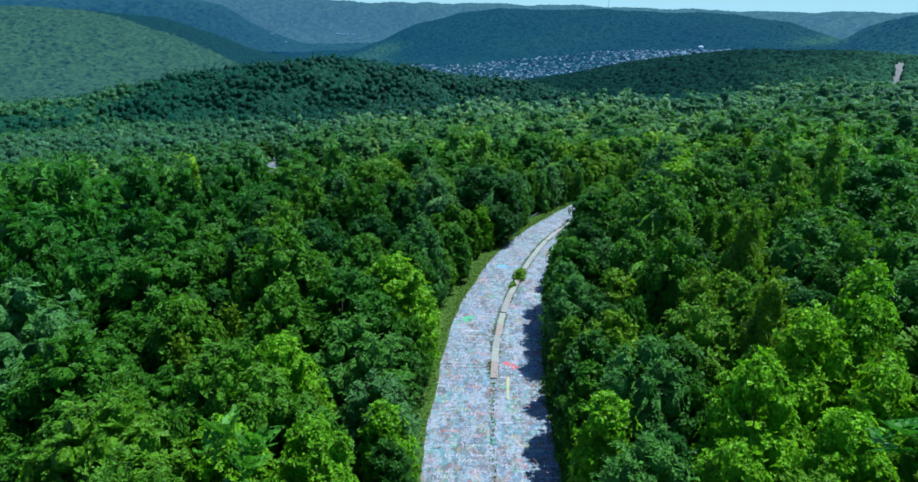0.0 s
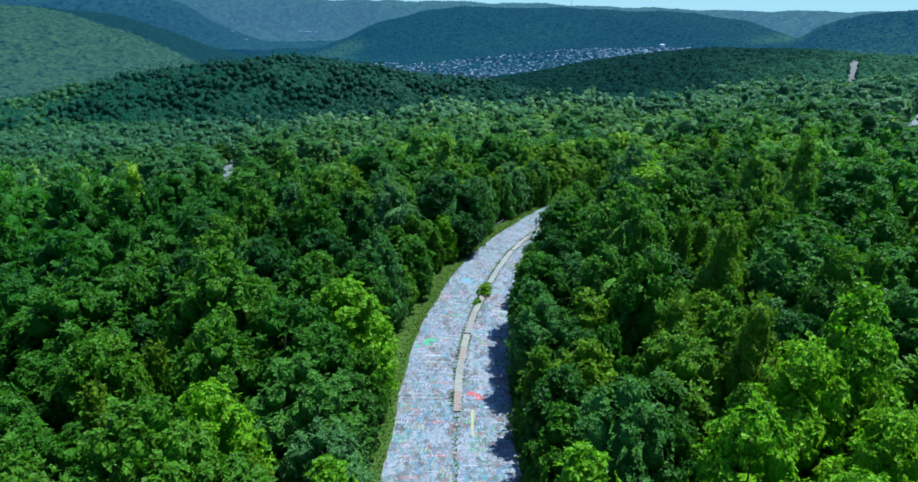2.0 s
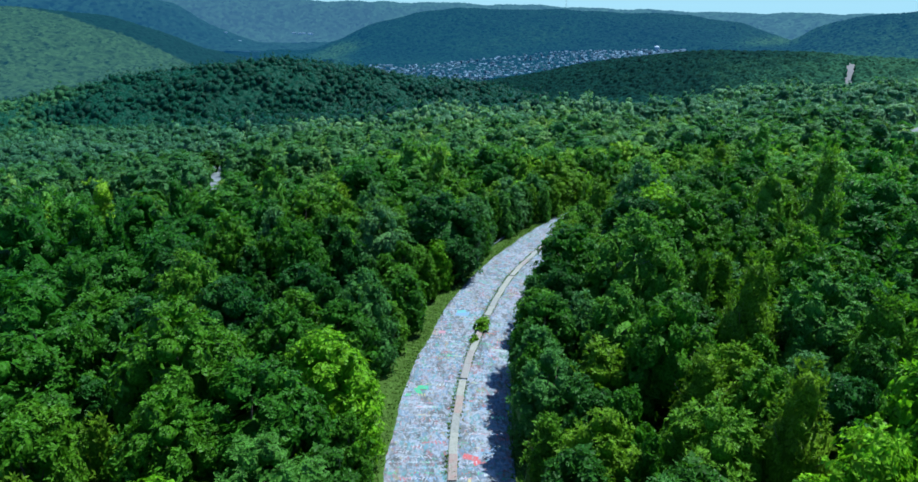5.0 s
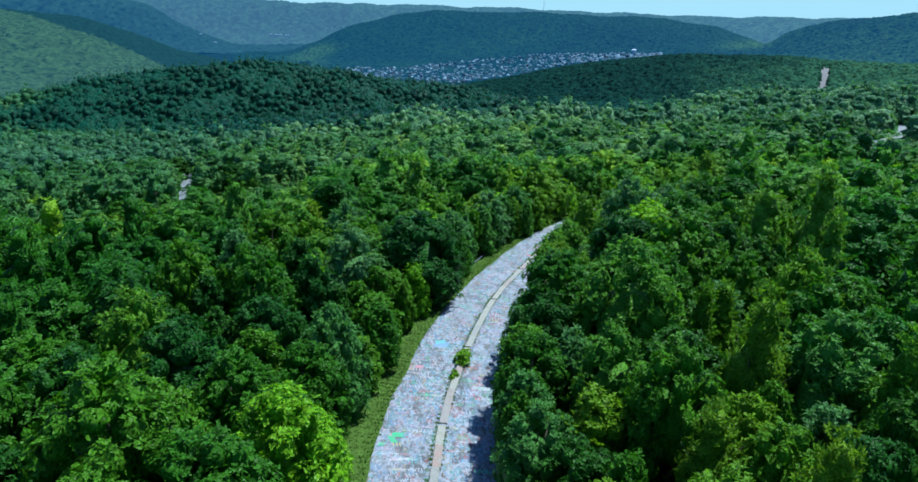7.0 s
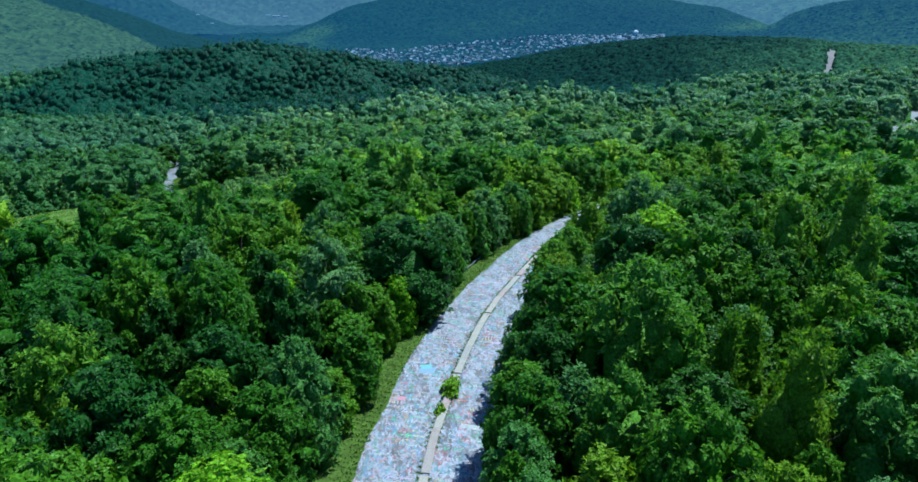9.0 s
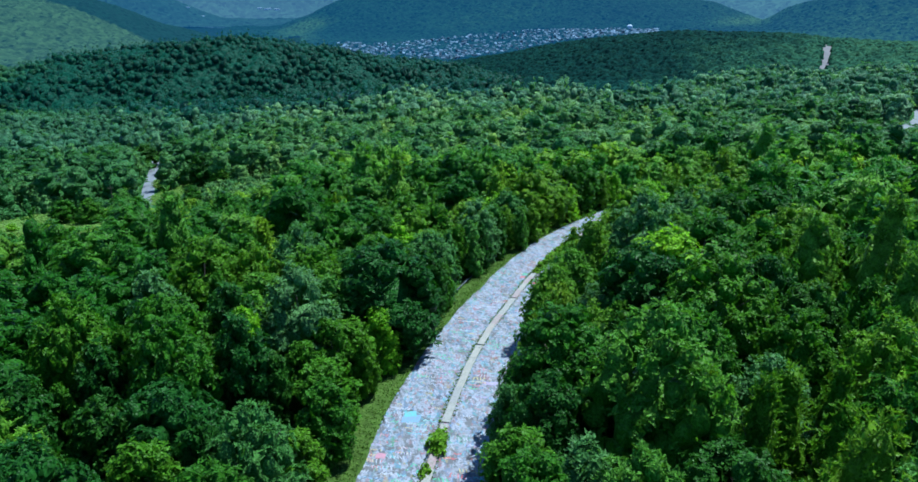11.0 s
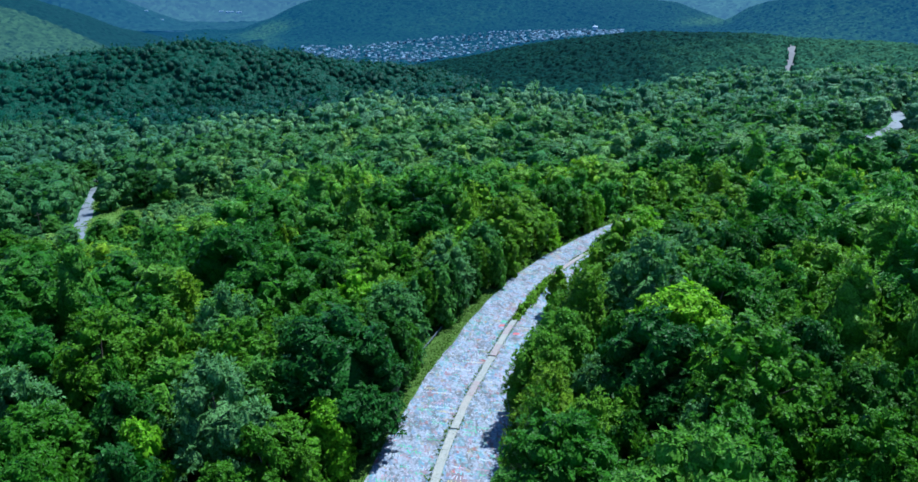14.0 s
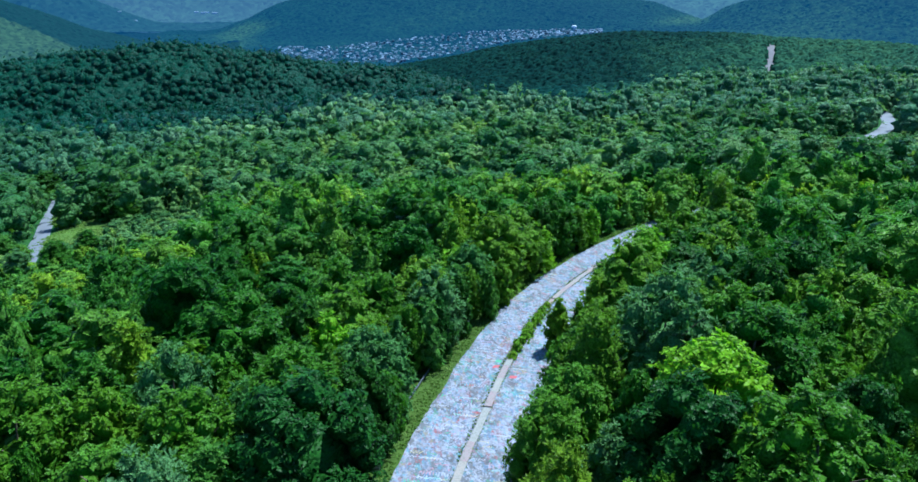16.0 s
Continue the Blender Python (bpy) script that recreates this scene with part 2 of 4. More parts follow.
nt.links.new(c, bsdf.inputs["Base Color"])
bsdf.inputs["Roughness"].default_value = 0.7
MAT["paint"] = m

m, nt, bsdf, _ = material("median_concrete")
n1, n2 = noise_at(nt, 0.5, 5), noise_at(nt, 7.0, 6)
rnd = nt.nodes.new("ShaderNodeObjectInfo").outputs["Random"]
c = ramp(nt, rnd, [(0.0, (0.250, 0.257, 0.250)), (0.45, (0.281, 0.273, 0.242)), (0.66, (0.265, 0.148, 0.140)), (0.75, (0.211, 0.218, 0.226)), (0.92, (0.265, 0.179, 0.195))])
c = mixed(nt, ramp(nt, noise_at(nt, 1.3, 5), [(0.35, (0.078, 0.078, 0.078)), (0.6, (0.702, 0.702, 0.702))]), c, (0.22, 0.23, 0.22))
c = mixed(nt, ramp(nt, noise_at(nt, 4.0, 6, rough=0.7), [(0.5, (0, 0, 0)), (0.64, (0.585, 0.585, 0.585))]), c, (0.09, 0.11, 0.06))
nt.links.new(c, bsdf.inputs["Base Color"])
bsdf.inputs["Roughness"].default_value = 0.9
bumped(nt, bsdf, n2, 0.5, 0.03)
MAT["concrete"] = m


def plain(name, color, rough=0.7, metal=0.0, spread=0.25, scale=0.8):
    m, nt, bsdf, _ = material(name)
    dark = tuple(v * (1 - spread) for v in color)
    c = ramp(nt, noise_at(nt, scale, 5), [(0.3, dark), (0.7, color)])
    nt.links.new(c, bsdf.inputs["Base Color"])
    bsdf.inputs["Roughness"].default_value = rough
    bsdf.inputs["Metallic"].default_value = metal
    bsdf.inputs["Specular IOR Level"].default_value = 0.5 if metal else 0.05
    return m


MAT["far_road"] = plain("bleached_asphalt", (0.17, 0.17, 0.18), 0.9, 0, 0.25, 0.05)
MAT["verge"] = plain("verge_turf", (0.065, 0.118, 0.022), 0.9, 0, 0.5, 0.9)
MAT["steel"] = plain("weathered_steel", (0.13, 0.155, 0.175), 0.6, 0.6, 0.4, 3)
MAT["wood"] = plain("weathered_pole_wood", (0.16, 0.12, 0.09), 0.9, 0, 0.4, 5)
# town walls and roofs: blue of the valley haze mixed into their colours
MAT["white"] = plain("hazed_white_siding", (0.25, 0.36, 0.46), 0.95)
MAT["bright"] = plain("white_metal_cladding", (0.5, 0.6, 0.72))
MAT["grey_wall"] = plain("hazed_grey_siding", (0.12, 0.18, 0.25), 0.95)
MAT["cream"] = plain("hazed_cream_siding", (0.2, 0.28, 0.36), 0.95)
MAT["brick"] = plain("hazed_brick", (0.08, 0.09, 0.12), 0.95)
MAT["slate"] = plain("hazed_slate", (0.06, 0.09, 0.13), 0.95)
MAT["pale_roof"] = plain("hazed_pale_roofing", (0.16, 0.23, 0.3), 0.95)
MAT["pane"] = plain("dark_window_glass", (0.05, 0.06, 0.08), 0.15)
MAT["grass"] = foliage("verge_grass", [(0, (0.1, 0.19, 0.03)), (0.5, (0.08, 0.16, 0.024)), (1, (0.15, 0.22, 0.05))], 0.3, 0.7)
MAT["bush"] = foliage("bush_leaves", [(0, (0.13, 0.27, 0.014)), (0.5, (0.11, 0.24, 0.014)), (1, (0.16, 0.29, 0.016))], 0.5, tilt=0.3)

# ---- ground form ----
CX, CY = 5.0, 45.0


def smooth(a, b, v):
    t = np.clip((v - a) / (b - a), 0, 1)
    return t * t * (3 - 2 * t)


# ridges: distance from the middle of the flight, half width, degrees right of +y, degrees of the skyline above level
RIDGES = {
    "dark": (1000, 190, [-60, -35, -31, -27, -22.7, -17.4, -12.8, -9, -5, -1.2, 3.3, 7, 12], [-6.8, -6.5, -6.2, -5.6, -4.9, -4.25, -4.05, -4.1, -4.7, -5.4, -6.0, -6.4, -8]),
    "spur": (1330, 330, [0, 4.8, 8.7, 13, 17.5, 24, 28, 31, 34, 45, 60], [-6.8, -5.95, -5.1, -4.4, -3.7, -3.05, -2.95, -3.1, -3.3, -3.4, -3.5]),
    "left": (2600, 620, [-60, -33, -30, -26, -23, -20, -17.3, -13.7, -9], [1.0, 0.58, 0.4, 0.12, -0.34, -1.33, -2.5, -3.8, -6]),
    "central": (3600, 560, [-12, -10, -6.5, -4, -0.1, 3.3, 8, 15, 21.6, 25.7, 29, 31, 34], [-4.5, -3.7, -2.3, -1.13, -0.17, 0.2, 0.1, -0.06, -0.4, -1.0, -2.06, -2.8, -4]),
    "far_left": (4250, 260, [-60, -33, -26, -21, -18.7, -16.6, -14.4, -11], [1.4, 1.26, 1.22, 1.08, 0.6, -0.73, -1.7, -3]),
    "farthest": (4700, 260, [-60, -21, -13, -8.7, 1, 10.4, 17, 27.5, 60], [1.3, 1.25, 1.13, 0.83, 0.64, 0.35, 0.05, -0.3, -0.3]),
    "right_far": (4350, 200, [24, 27, 29, 31, 33.5, 60], [-2.4, -1.33, -1.1, -0.54, -0.33, 0.4]),
    "right": (3400, 420, [26, 29, 30.7, 33.6, 40, 60], [-4, -2.4, -1.33, -0.44, 0.2, 0.4]),
}
VALLEY = -172.0


def terrain(x, y):
    x, y = np.asarray(x, float), np.asarray(y, float)
    dx, dy = x - CX, y - CY
    r, a = np.hypot(dx, dy), np.degrees(np.arctan2(dx, dy))
    near = np.interp(y, [-300, 0, 60, 84, 111, 134, 148, 156, 169, 186, 200, 260, 350, 450, 600, 900],
                     [12, 5, 2.3, 1.3, 0.6, 0, -0.9, -1.7, -3.1, -5, -6.5, -13, -26, -33, -42, -68])
    near = near + (0.06 * np.clip(x, -400, 400) - 0.015 * np.sqrt(np.clip(x, -400, 400) ** 2 + 400)) * smooth(120, 330, y)
    near = near + 1.2 * np.sin(x / 37.0 + 1) * np.sin(y / 51.0) * smooth(250, 400, r)
    brink = np.interp(a, [-30, -22, -17, -4, 4, 30], [700, 650, 530, 520, 640, 680])
    k = smooth(brink, brink + 240, r)
    h = near * (1 - k) + np.interp(r, [560, 800, 1200, 2000, 5000], [-40, -88, -110, VALLEY, VALLEY]) * k
    s = 10.0
    total = np.exp(h / s * 1.0 + 20)
    for d, w, azs, els in RIDGES.values():
        crest = 51 + d * np.tan(np.radians(np.interp(a, azs, els))) - (9 if d < 2000 else 12)
        edge = smooth(azs[0] - 6, azs[0], a) * (1 - smooth(azs[-1], azs[-1] + 6, a))
        z = VALLEY + (crest - VALLEY) * np.exp(-((r - d) / w) ** 2) * edge
        total = total + np.exp(z / s + 20) * (r > 600)
    roll = 5 * np.sin(x / 83 + 2) * np.sin(y / 97) + 3 * np.sin(x / 41) * np.sin(y / 53 + 1)
    return (np.log(total) - 20) * s + roll * smooth(900, 1600, r)


def mesh_object(name, verts, faces, mat, tone=None, smooth_shade=False, inner=None):
    """One mesh from arrays: faces is a list of (n, 3) or (n, 4) index arrays."""
    me = bpy.data.meshes.new(name)
    verts = np.asarray(verts, np.float32)
    me.vertices.add(len(verts))
    me.vertices.foreach_set("co", verts.ravel())
    faces = [np.asarray(f, np.int32) for f in faces if len(f)]
    loops = np.concatenate([f.ravel() for f in faces])
    sizes = np.concatenate([np.full(len(f), f.shape[1], np.int32) for f in faces])
    me.loops.add(len(loops))
    me.loops.foreach_set("vertex_index", loops)
    me.polygons.add(len(sizes))
    me.polygons.foreach_set("loop_start", np.concatenate([[0], np.cumsum(sizes)[:-1]]).astype(np.int32))
    me.polygons.foreach_set("use_smooth", np.full(len(sizes), smooth_shade))
    if tone is not None:
        at = me.attributes.new("tone", "FLOAT", "POINT")
        at.data.foreach_set("value", np.asarray(tone, np.float32))
    me.update(calc_edges=True)
    me.validate()
    me.materials.append(mat)
    if inner:
        me.materials.append(inner)
        me.polygons.foreach_set("material_index", (sizes == 3).astype(np.int32))
        me.polygons.foreach_set("use_smooth", sizes == 3)
    return new(name, me)


def grid_faces(rows, cols):
    i = np.arange(rows - 1)[:, None] * cols + np.arange(cols - 1)[None, :]
    return np.stack([i, i + 1, i + cols + 1, i + cols], -1).reshape(-1, 4)


azs = np.concatenate([np.arange(-180, -52, 4.0), np.arange(-52, 62, 0.4), np.arange(62, 180.1, 4.0)])
azs[-1] = 180.0
rads = np.concatenate([[0.5], np.arange(8, 300, 4.0), np.geomspace(300, 1000, 70)[0:-1], np.geomspace(1000, 4960, 130)])
A, R = np.meshgrid(np.radians(azs), rads)
gx, gy = CX + R * np.sin(A), CY + R * np.cos(A)
gz = terrain(gx, gy)
ground = mesh_object("ground", np.stack([gx, gy, gz], -1).reshape(-1, 3), [grid_faces(len(rads), len(azs))[:, ::-1]], MAT["floor"], smooth_shade=True)
# far rings of the ground take the glowing haze leaves too
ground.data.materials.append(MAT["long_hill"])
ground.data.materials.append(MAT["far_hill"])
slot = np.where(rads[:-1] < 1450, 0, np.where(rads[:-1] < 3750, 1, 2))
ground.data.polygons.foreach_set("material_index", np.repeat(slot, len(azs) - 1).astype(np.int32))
tagged(ground, "dark green forest floor rolling out to distant wooded hills", "ground", kind="structure")

# ---- the road ----
ROAD = [(4, -120), (4, 40), (4.1, 61), (4.6, 76), (6.0, 93), (8.6, 109), (12.8, 125), (19.0, 144), (24.2, 157), (29.8, 169), (38.2, 186), (52.5, 209), (69, 227),
        (88, 243), (120, 266), (180, 312), (225, 345)]


def spline(points, step):
    """Catmull-Rom line through points, evenly stepped: places and unit directions."""
    p = np.array([points[0], *points, points[-1]], float)
    out = []
    for i in range(1, len(p) - 2):
        t = np.linspace(0, 1, 24, endpoint=False)[:, None]
        a, b, c, d = p[i - 1:i + 3]
        out.append(0.5 * (2 * b + (c - a) * t + (2 * a - 5 * b + 4 * c - d) * t ** 2 + (3 * b - a - 3 * c + d) * t ** 3))
    q = np.vstack([*out, p[-1:]])
    s = np.concatenate([[0], np.cumsum(np.hypot(*np.diff(q, axis=0).T))])
    u = np.arange(0, s[-1], step)
    xy = np.stack([np.interp(u, s, q[:, k]) for k in (0, 1)], -1)
    d = np.gradient(xy, axis=0)
    return xy, d / np.linalg.norm(d, axis=1)[:, None]


RXY, RDIR = spline(ROAD, 1.0)
LEFT, RIGHT = -8.3, 7.4


def across(xy, d, off):
    """Points off metres to the right of a line."""
    return xy + np.stack([d[:, 1], -d[:, 0]], -1) * np.asarray(off)[:, None]


def strip(name, xy, d, offs, lifts, mat, wobble=0.0, seed=1):
    """A ribbon that lies along a line, with a cross-section of offsets and heights over the ground."""
    rng = np.random.default_rng(seed)
    rows = []
    for k, (o, l) in enumerate(zip(offs, lifts)):
        jit = wobble * np.convolve(rng.normal(size=len(xy) + 6), np.ones(7) / 2.6, "valid") if wobble else np.zeros(len(xy))
        p = across(xy, d, o + jit)
        base = across(xy, d, np.full(len(xy), 0.0))
        rows.append(np.column_stack([p, terrain(p[:, 0], p[:, 1]) + l]))
    v = np.stack(rows, 1).reshape(-1, 3)
    return mesh_object(name, v, [grid_faces(len(xy), len(offs))[:, ::-1]], mat)


road = strip("road", RXY, RDIR, [LEFT - 0.1, LEFT, -4, 0, 4, RIGHT, RIGHT + 0.1], [-0.3, 0.10, 0.13, 0.15, 0.13, 0.10, -0.3], MAT["asphalt"], 0)
tagged(road, "abandoned grey asphalt highway covered in faded graffiti", "road", kind="structure")

LANE = [(-79.5, 287), (-83, 296), (-94, 331), (-107, 372), (-118, 412), (-130, 455)]
LXY, LDIR = spline(LANE, 2.0)
lane = strip("lane_road", LXY, LDIR, [-2.9, -2.7, 0, 2.7, 2.9], [-0.3, 0.12, 0.16, 0.12, -0.3], MAT["plain_road"])
tagged(lane, "narrow pale grey lane between grass and trees", "road", kind="structure")
BEND = [(205, 345), (251, 363), (280, 380), (304, 401), (325, 425), (345, 455), (352, 500)]
BXY, BDIR = spline(BEND, 2.0)
bend_road = strip("bend_road", BXY, BDIR, [-3.6, -3.4, 0, 3.4, 3.6], [-0.3, 0.12, 0.16, 0.12, -0.3], MAT["plain_road"])
tagged(bend_road, "pale grey road curving between wooded slopes", "road", kind="structure")
FAR = [(500, 790), (555, 868), (625, 970), (690, 1068), (752, 1162), (810, 1240)]
FXY, FDIR = spline(FAR, 4.0)
far_road = strip("far_road", FXY, FDIR, [-6.2, -6, 0, 6, 6.2], [-0.5, 0.4, 0.5, 0.4, -0.5], MAT["far_road"])
tagged(far_road, "straight pale road climbing a wooded hill", "road", kind="structure")


def gap_to(x, y, line):
    """Nearest distance to a line and on which side (right positive)."""
    pts, dirs = line
    best = np.full(x.shape, 1e9)
    side = np.zeros(x.shape)
    for i in range(0, len(pts), 3):
        dx, dy = x - pts[i, 0], y - pts[i, 1]
        d = np.hypot(dx, dy)
        s = dx * dirs[i, 1] - dy * dirs[i, 0]
        m = d < best
        best[m] = d[m]
        side[m] = s[m]
    return best, side


MEADOWS = [(-84, 344, 13, 30), (-119, 290, 23, 33), (-95, 264, 17, 20), (-101, 394, 9, 26)]
# young low growth in front of the clearings: centre, radii and share of the usual height
LOW_WOOD = [(-66, 288, 40, 44, 0.36), (-116, 284, 42, 46, 0.36), (-58, 318, 32, 42, 0.38), (-66, 250, 34, 30, 0.42), (-92, 236, 36, 26, 0.36), (-78, 210, 40, 30, 0.55), (-112, 240, 30, 40, 0.5), (264, 352, 38, 30, 0.22), (240, 330, 42, 30, 0.3), (212, 304, 44, 30, 0.55)]

# ---- trees ----
PHI = (1 + 5 ** 0.5) / 2
ICO_V = np.array([(-1, PHI, 0), (1, PHI, 0), (-1, -PHI, 0), (1, -PHI, 0), (0, -1, PHI), (0, 1, PHI), (0, -1, -PHI), (0, 1, -PHI),
                  (PHI, 0, -1), (PHI, 0, 1), (-PHI, 0, -1), (-PHI, 0, 1)]) / math.hypot(1, PHI)
ICO_F = np.array([(0, 11, 5), (0, 5, 1), (0, 1, 7), (0, 7, 10), (0, 10, 11), (1, 5, 9), (5, 11, 4), (11, 10, 2), (10, 7, 6), (7, 1, 8),
                  (3, 9, 4), (3, 4, 2), (3, 2, 6), (3, 6, 8), (3, 8, 9), (4, 9, 5), (2, 4, 11), (6, 2, 10), (8, 6, 7), (9, 8, 1)])


def unit(v):
    return v / np.maximum(np.linalg.norm(v, axis=-1, keepdims=True), 1e-6)


def crown(rng, height, radius, base, lobes, leaves, size, upright=0.0, core=0.55, shape="dome", rosette=6):
    """A crown of boughs on a broken outline, each hung with sprays of leaves: returns vertices, leaf quads and inner triangles."""
    k = np.arange(lobes) + 0.5
    f = 1 - (k / lobes) ** 0.85 * 0.93 + rng.normal(size=lobes) * 0.03
    turn = k * 2.39996 + rng.uniform(0, 6.28) + rng.normal(size=lobes) * 0.3
    if shape == "dome":
        prof = np.where(f > 0.38, np.sqrt(np.clip(1 - ((f - 0.38) / 0.64) ** 2, 0.02, 1)), 0.8 + 0.2 * f / 0.38)
    else:
        prof = np.clip(1.12 * np.clip(1 - f, 0, 1) ** 0.62, 0.05, 1) * np.where(f < 0.2, 0.75 + f, 1)
    lr = radius * rng.uniform(0.8, 1.25, lobes) * 2.25 / lobes ** 0.5 * (0.66 + 0.34 * prof)
    out = np.maximum(radius * prof * rng.uniform(0.92, 1.04, lobes) - lr * 0.82, 0)
    c = np.column_stack([np.cos(turn) * out, np.sin(turn) * out, base + (height - base) * f - lr * 0.6])
    tufts_n = max(leaves // rosette, 1)
    pick = rng.choice(lobes, tufts_n, p=lr ** 2 / np.sum(lr ** 2))
    away = unit(c - (0, 0, base + (height - base) * 0.3))
    dd = unit(rng.normal(size=(tufts_n, 3)) + 0.75 * away[pick] + (0, 0, 0.45))
    p = c[pick] + dd * (lr[pick] * rng.uniform(0.78, 1.06, tufts_n))[:, None] * (1, 1, 1 + 0.5 * upright)
    axis = unit(dd + rng.normal(size=(tufts_n, 3)) * 0.25 + (0, 0, 0.35 + upright))
    p, axis = np.repeat(p, rosette, 0), np.repeat(axis, rosette, 0)
    n_all = len(p)
    side = unit(np.cross(axis, rng.normal(size=(n_all, 3))))
    rise = rng.uniform(-0.15, 0.55, n_all)[:, None] + 1.1 * upright
    t = unit(side + axis * rise)
    b = unit(np.cross(axis, t) + rng.normal(size=(n_all, 3)) * 0.25)
    n = np.cross(t, b)
    ln = size * rng.uniform(0.65, 1.35, n_all)[:, None]
    wd = ln * rng.uniform(0.26, 0.42, n_all)[:, None] * (1 - 0.35 * min(upright, 1))
    p = p + rng.normal(size=(n_all, 3)) * size * 0.12
    v = np.stack([p - t * ln * 0.1, p + t * ln * 0.45 + b * wd, p + t * ln - n * ln * 0.16, p + t * ln * 0.45 - b * wd], 1).reshape(-1, 3)
    q = np.arange(n_all * 4).reshape(-1, 4)
    heart = np.array([[0, 0, base + (height - base) * 0.45]])
    cc, cr = np.vstack([c, heart]), np.concatenate([lr * core, [radius * 0.6]])
    iv = (ICO_V[None] * rng.uniform(0.8, 1.2, (lobes + 1, 12, 1)) * cr[:, None, None] * (1, 1, 1 + 0.4 * upright) + cc[:, None]).reshape(-1, 3)
    tr = (ICO_F[None] + (np.arange(lobes + 1) * 12)[:, None, None]).reshape(-1, 3) + len(v)
    return np.vstack([v, iv]), q, tr


def trunk_mesh(name, rng, height, thick, reach):
    """A tapered, slightly bent trunk with limbs."""
    verts, faces = [], []

    def limb(p0, p1, r0, r1, sides):
        p0, p1 = np.array(p0), np.array(p1)
        ax = unit(p1 - p0)
        u = unit(np.cross(ax, (0.3, 0.9, 0.2)))
        w = np.cross(ax, u)
        bend = rng.normal(size=3) * 0.04 * np.linalg.norm(p1 - p0)
        o = len(verts)
        for k in range(4):
            f = k / 3
            c = p0 + (p1 - p0) * f + bend * math.sin(math.pi * f)
            r = r0 + (r1 - r0) * f
            for s in range(sides):
                a = 2 * math.pi * s / sides
                verts.append(c + r * (math.cos(a) * u + math.sin(a) * w))
        for k in range(3):
            for s in range(sides):
                a, b = o + k * sides + s, o + k * sides + (s + 1) % sides
                faces.append((a, b, b + sides, a + sides))

    limb((0, 0, -0.4), (rng.normal() * 0.3, rng.normal() * 0.3, height * 0.8), thick, thick * 0.25, 7)
    for k in range(5):
        a = k * 2.4 + rng.uniform(0, 1)
        z = height * rng.uniform(0.25, 0.55)
        limb((0, 0, z), (math.cos(a) * reach * 0.6, math.sin(a) * reach * 0.6, z + height * 0.25), thick * 0.45, thick * 0.1, 5)
    ob = mesh_object(name, verts, [np.array(faces)], MAT["bark"], smooth_shade=True)
    return ob


SPECIES = {  # name, leaf size, boughs, upright, outline, leaves, label
    "maple": ("maple_tree", 0.68, 36, 0.0, "dome", 3900, "bright green maple with large leafy clumps"),
    "oak": ("oak_tree", 0.62, 56, 0.0, "dome", 4300, "dark green broad oak with a dense round crown"),
    "old_oak": ("oak_tree", 0.62, 56, 0.0, "dome", 4300, "very dark green old oak with a full round crown"),
    "locust": ("locust_tree", 0.64, 46, 0.3, "dome", 3300, "grey-green feathery locust with upright sprays"),
    "poplar": ("poplar_tree", 0.6, 30, 0.75, "spire", 2700, "olive green slender poplar with fine upright foliage"),
}
SIZES = ((3.3, 10.5), (5.6, 14.5))       # crown radius and height of the young and the grown form
rng = np.random.default_rng(7)


def clear(x, y, pad, r):
    """Whether a tree with a crown of radius r may stand there: off the roads and meadows."""
    d, s = gap_to(x, y, (RXY, RDIR))
    hidden = y > 258
    ok = (s < LEFT + np.where(y < 98, 0.4, np.where(y > 203, 1.5, -0.5)) - pad - r) | (s > RIGHT + np.where(y > 168, 0.6, -0.9) + pad + r) | (d > 25) | (hidden & (d > 3))
    d, s = gap_to(x, y, (LXY, LDIR))
    ok &= d > np.where((s < 0) & (y > 335), 1.5, 3.5) + pad + 0.8 * r
    d, s = gap_to(x, y, (BXY, BDIR))
    ok &= (d > 3.5 + pad + 0.6 * r) | (y > 450) | (x < 246)
    for mx, my, ra, rb in MEADOWS:
        ok &= ((x - mx) / ra) ** 2 + ((y - my) / rb) ** 2 > 1
    return ok


def youth(x, y):
    """How tall a tree grows there, beside the usual."""
    f = np.ones(np.shape(x))
    for mx, my, ra, rb, low in LOW_WOOD:
        q = ((x - mx) / ra) ** 2 + ((y - my) / rb) ** 2
        f = np.minimum(f, low + (1 - low) * smooth(0.7, 1.1, q))
    return f * (0.97 + 0.2 * np.sin(x / 23 + 1.3 * np.sin(y / 31)) * np.sin(y / 19 + 0.7))


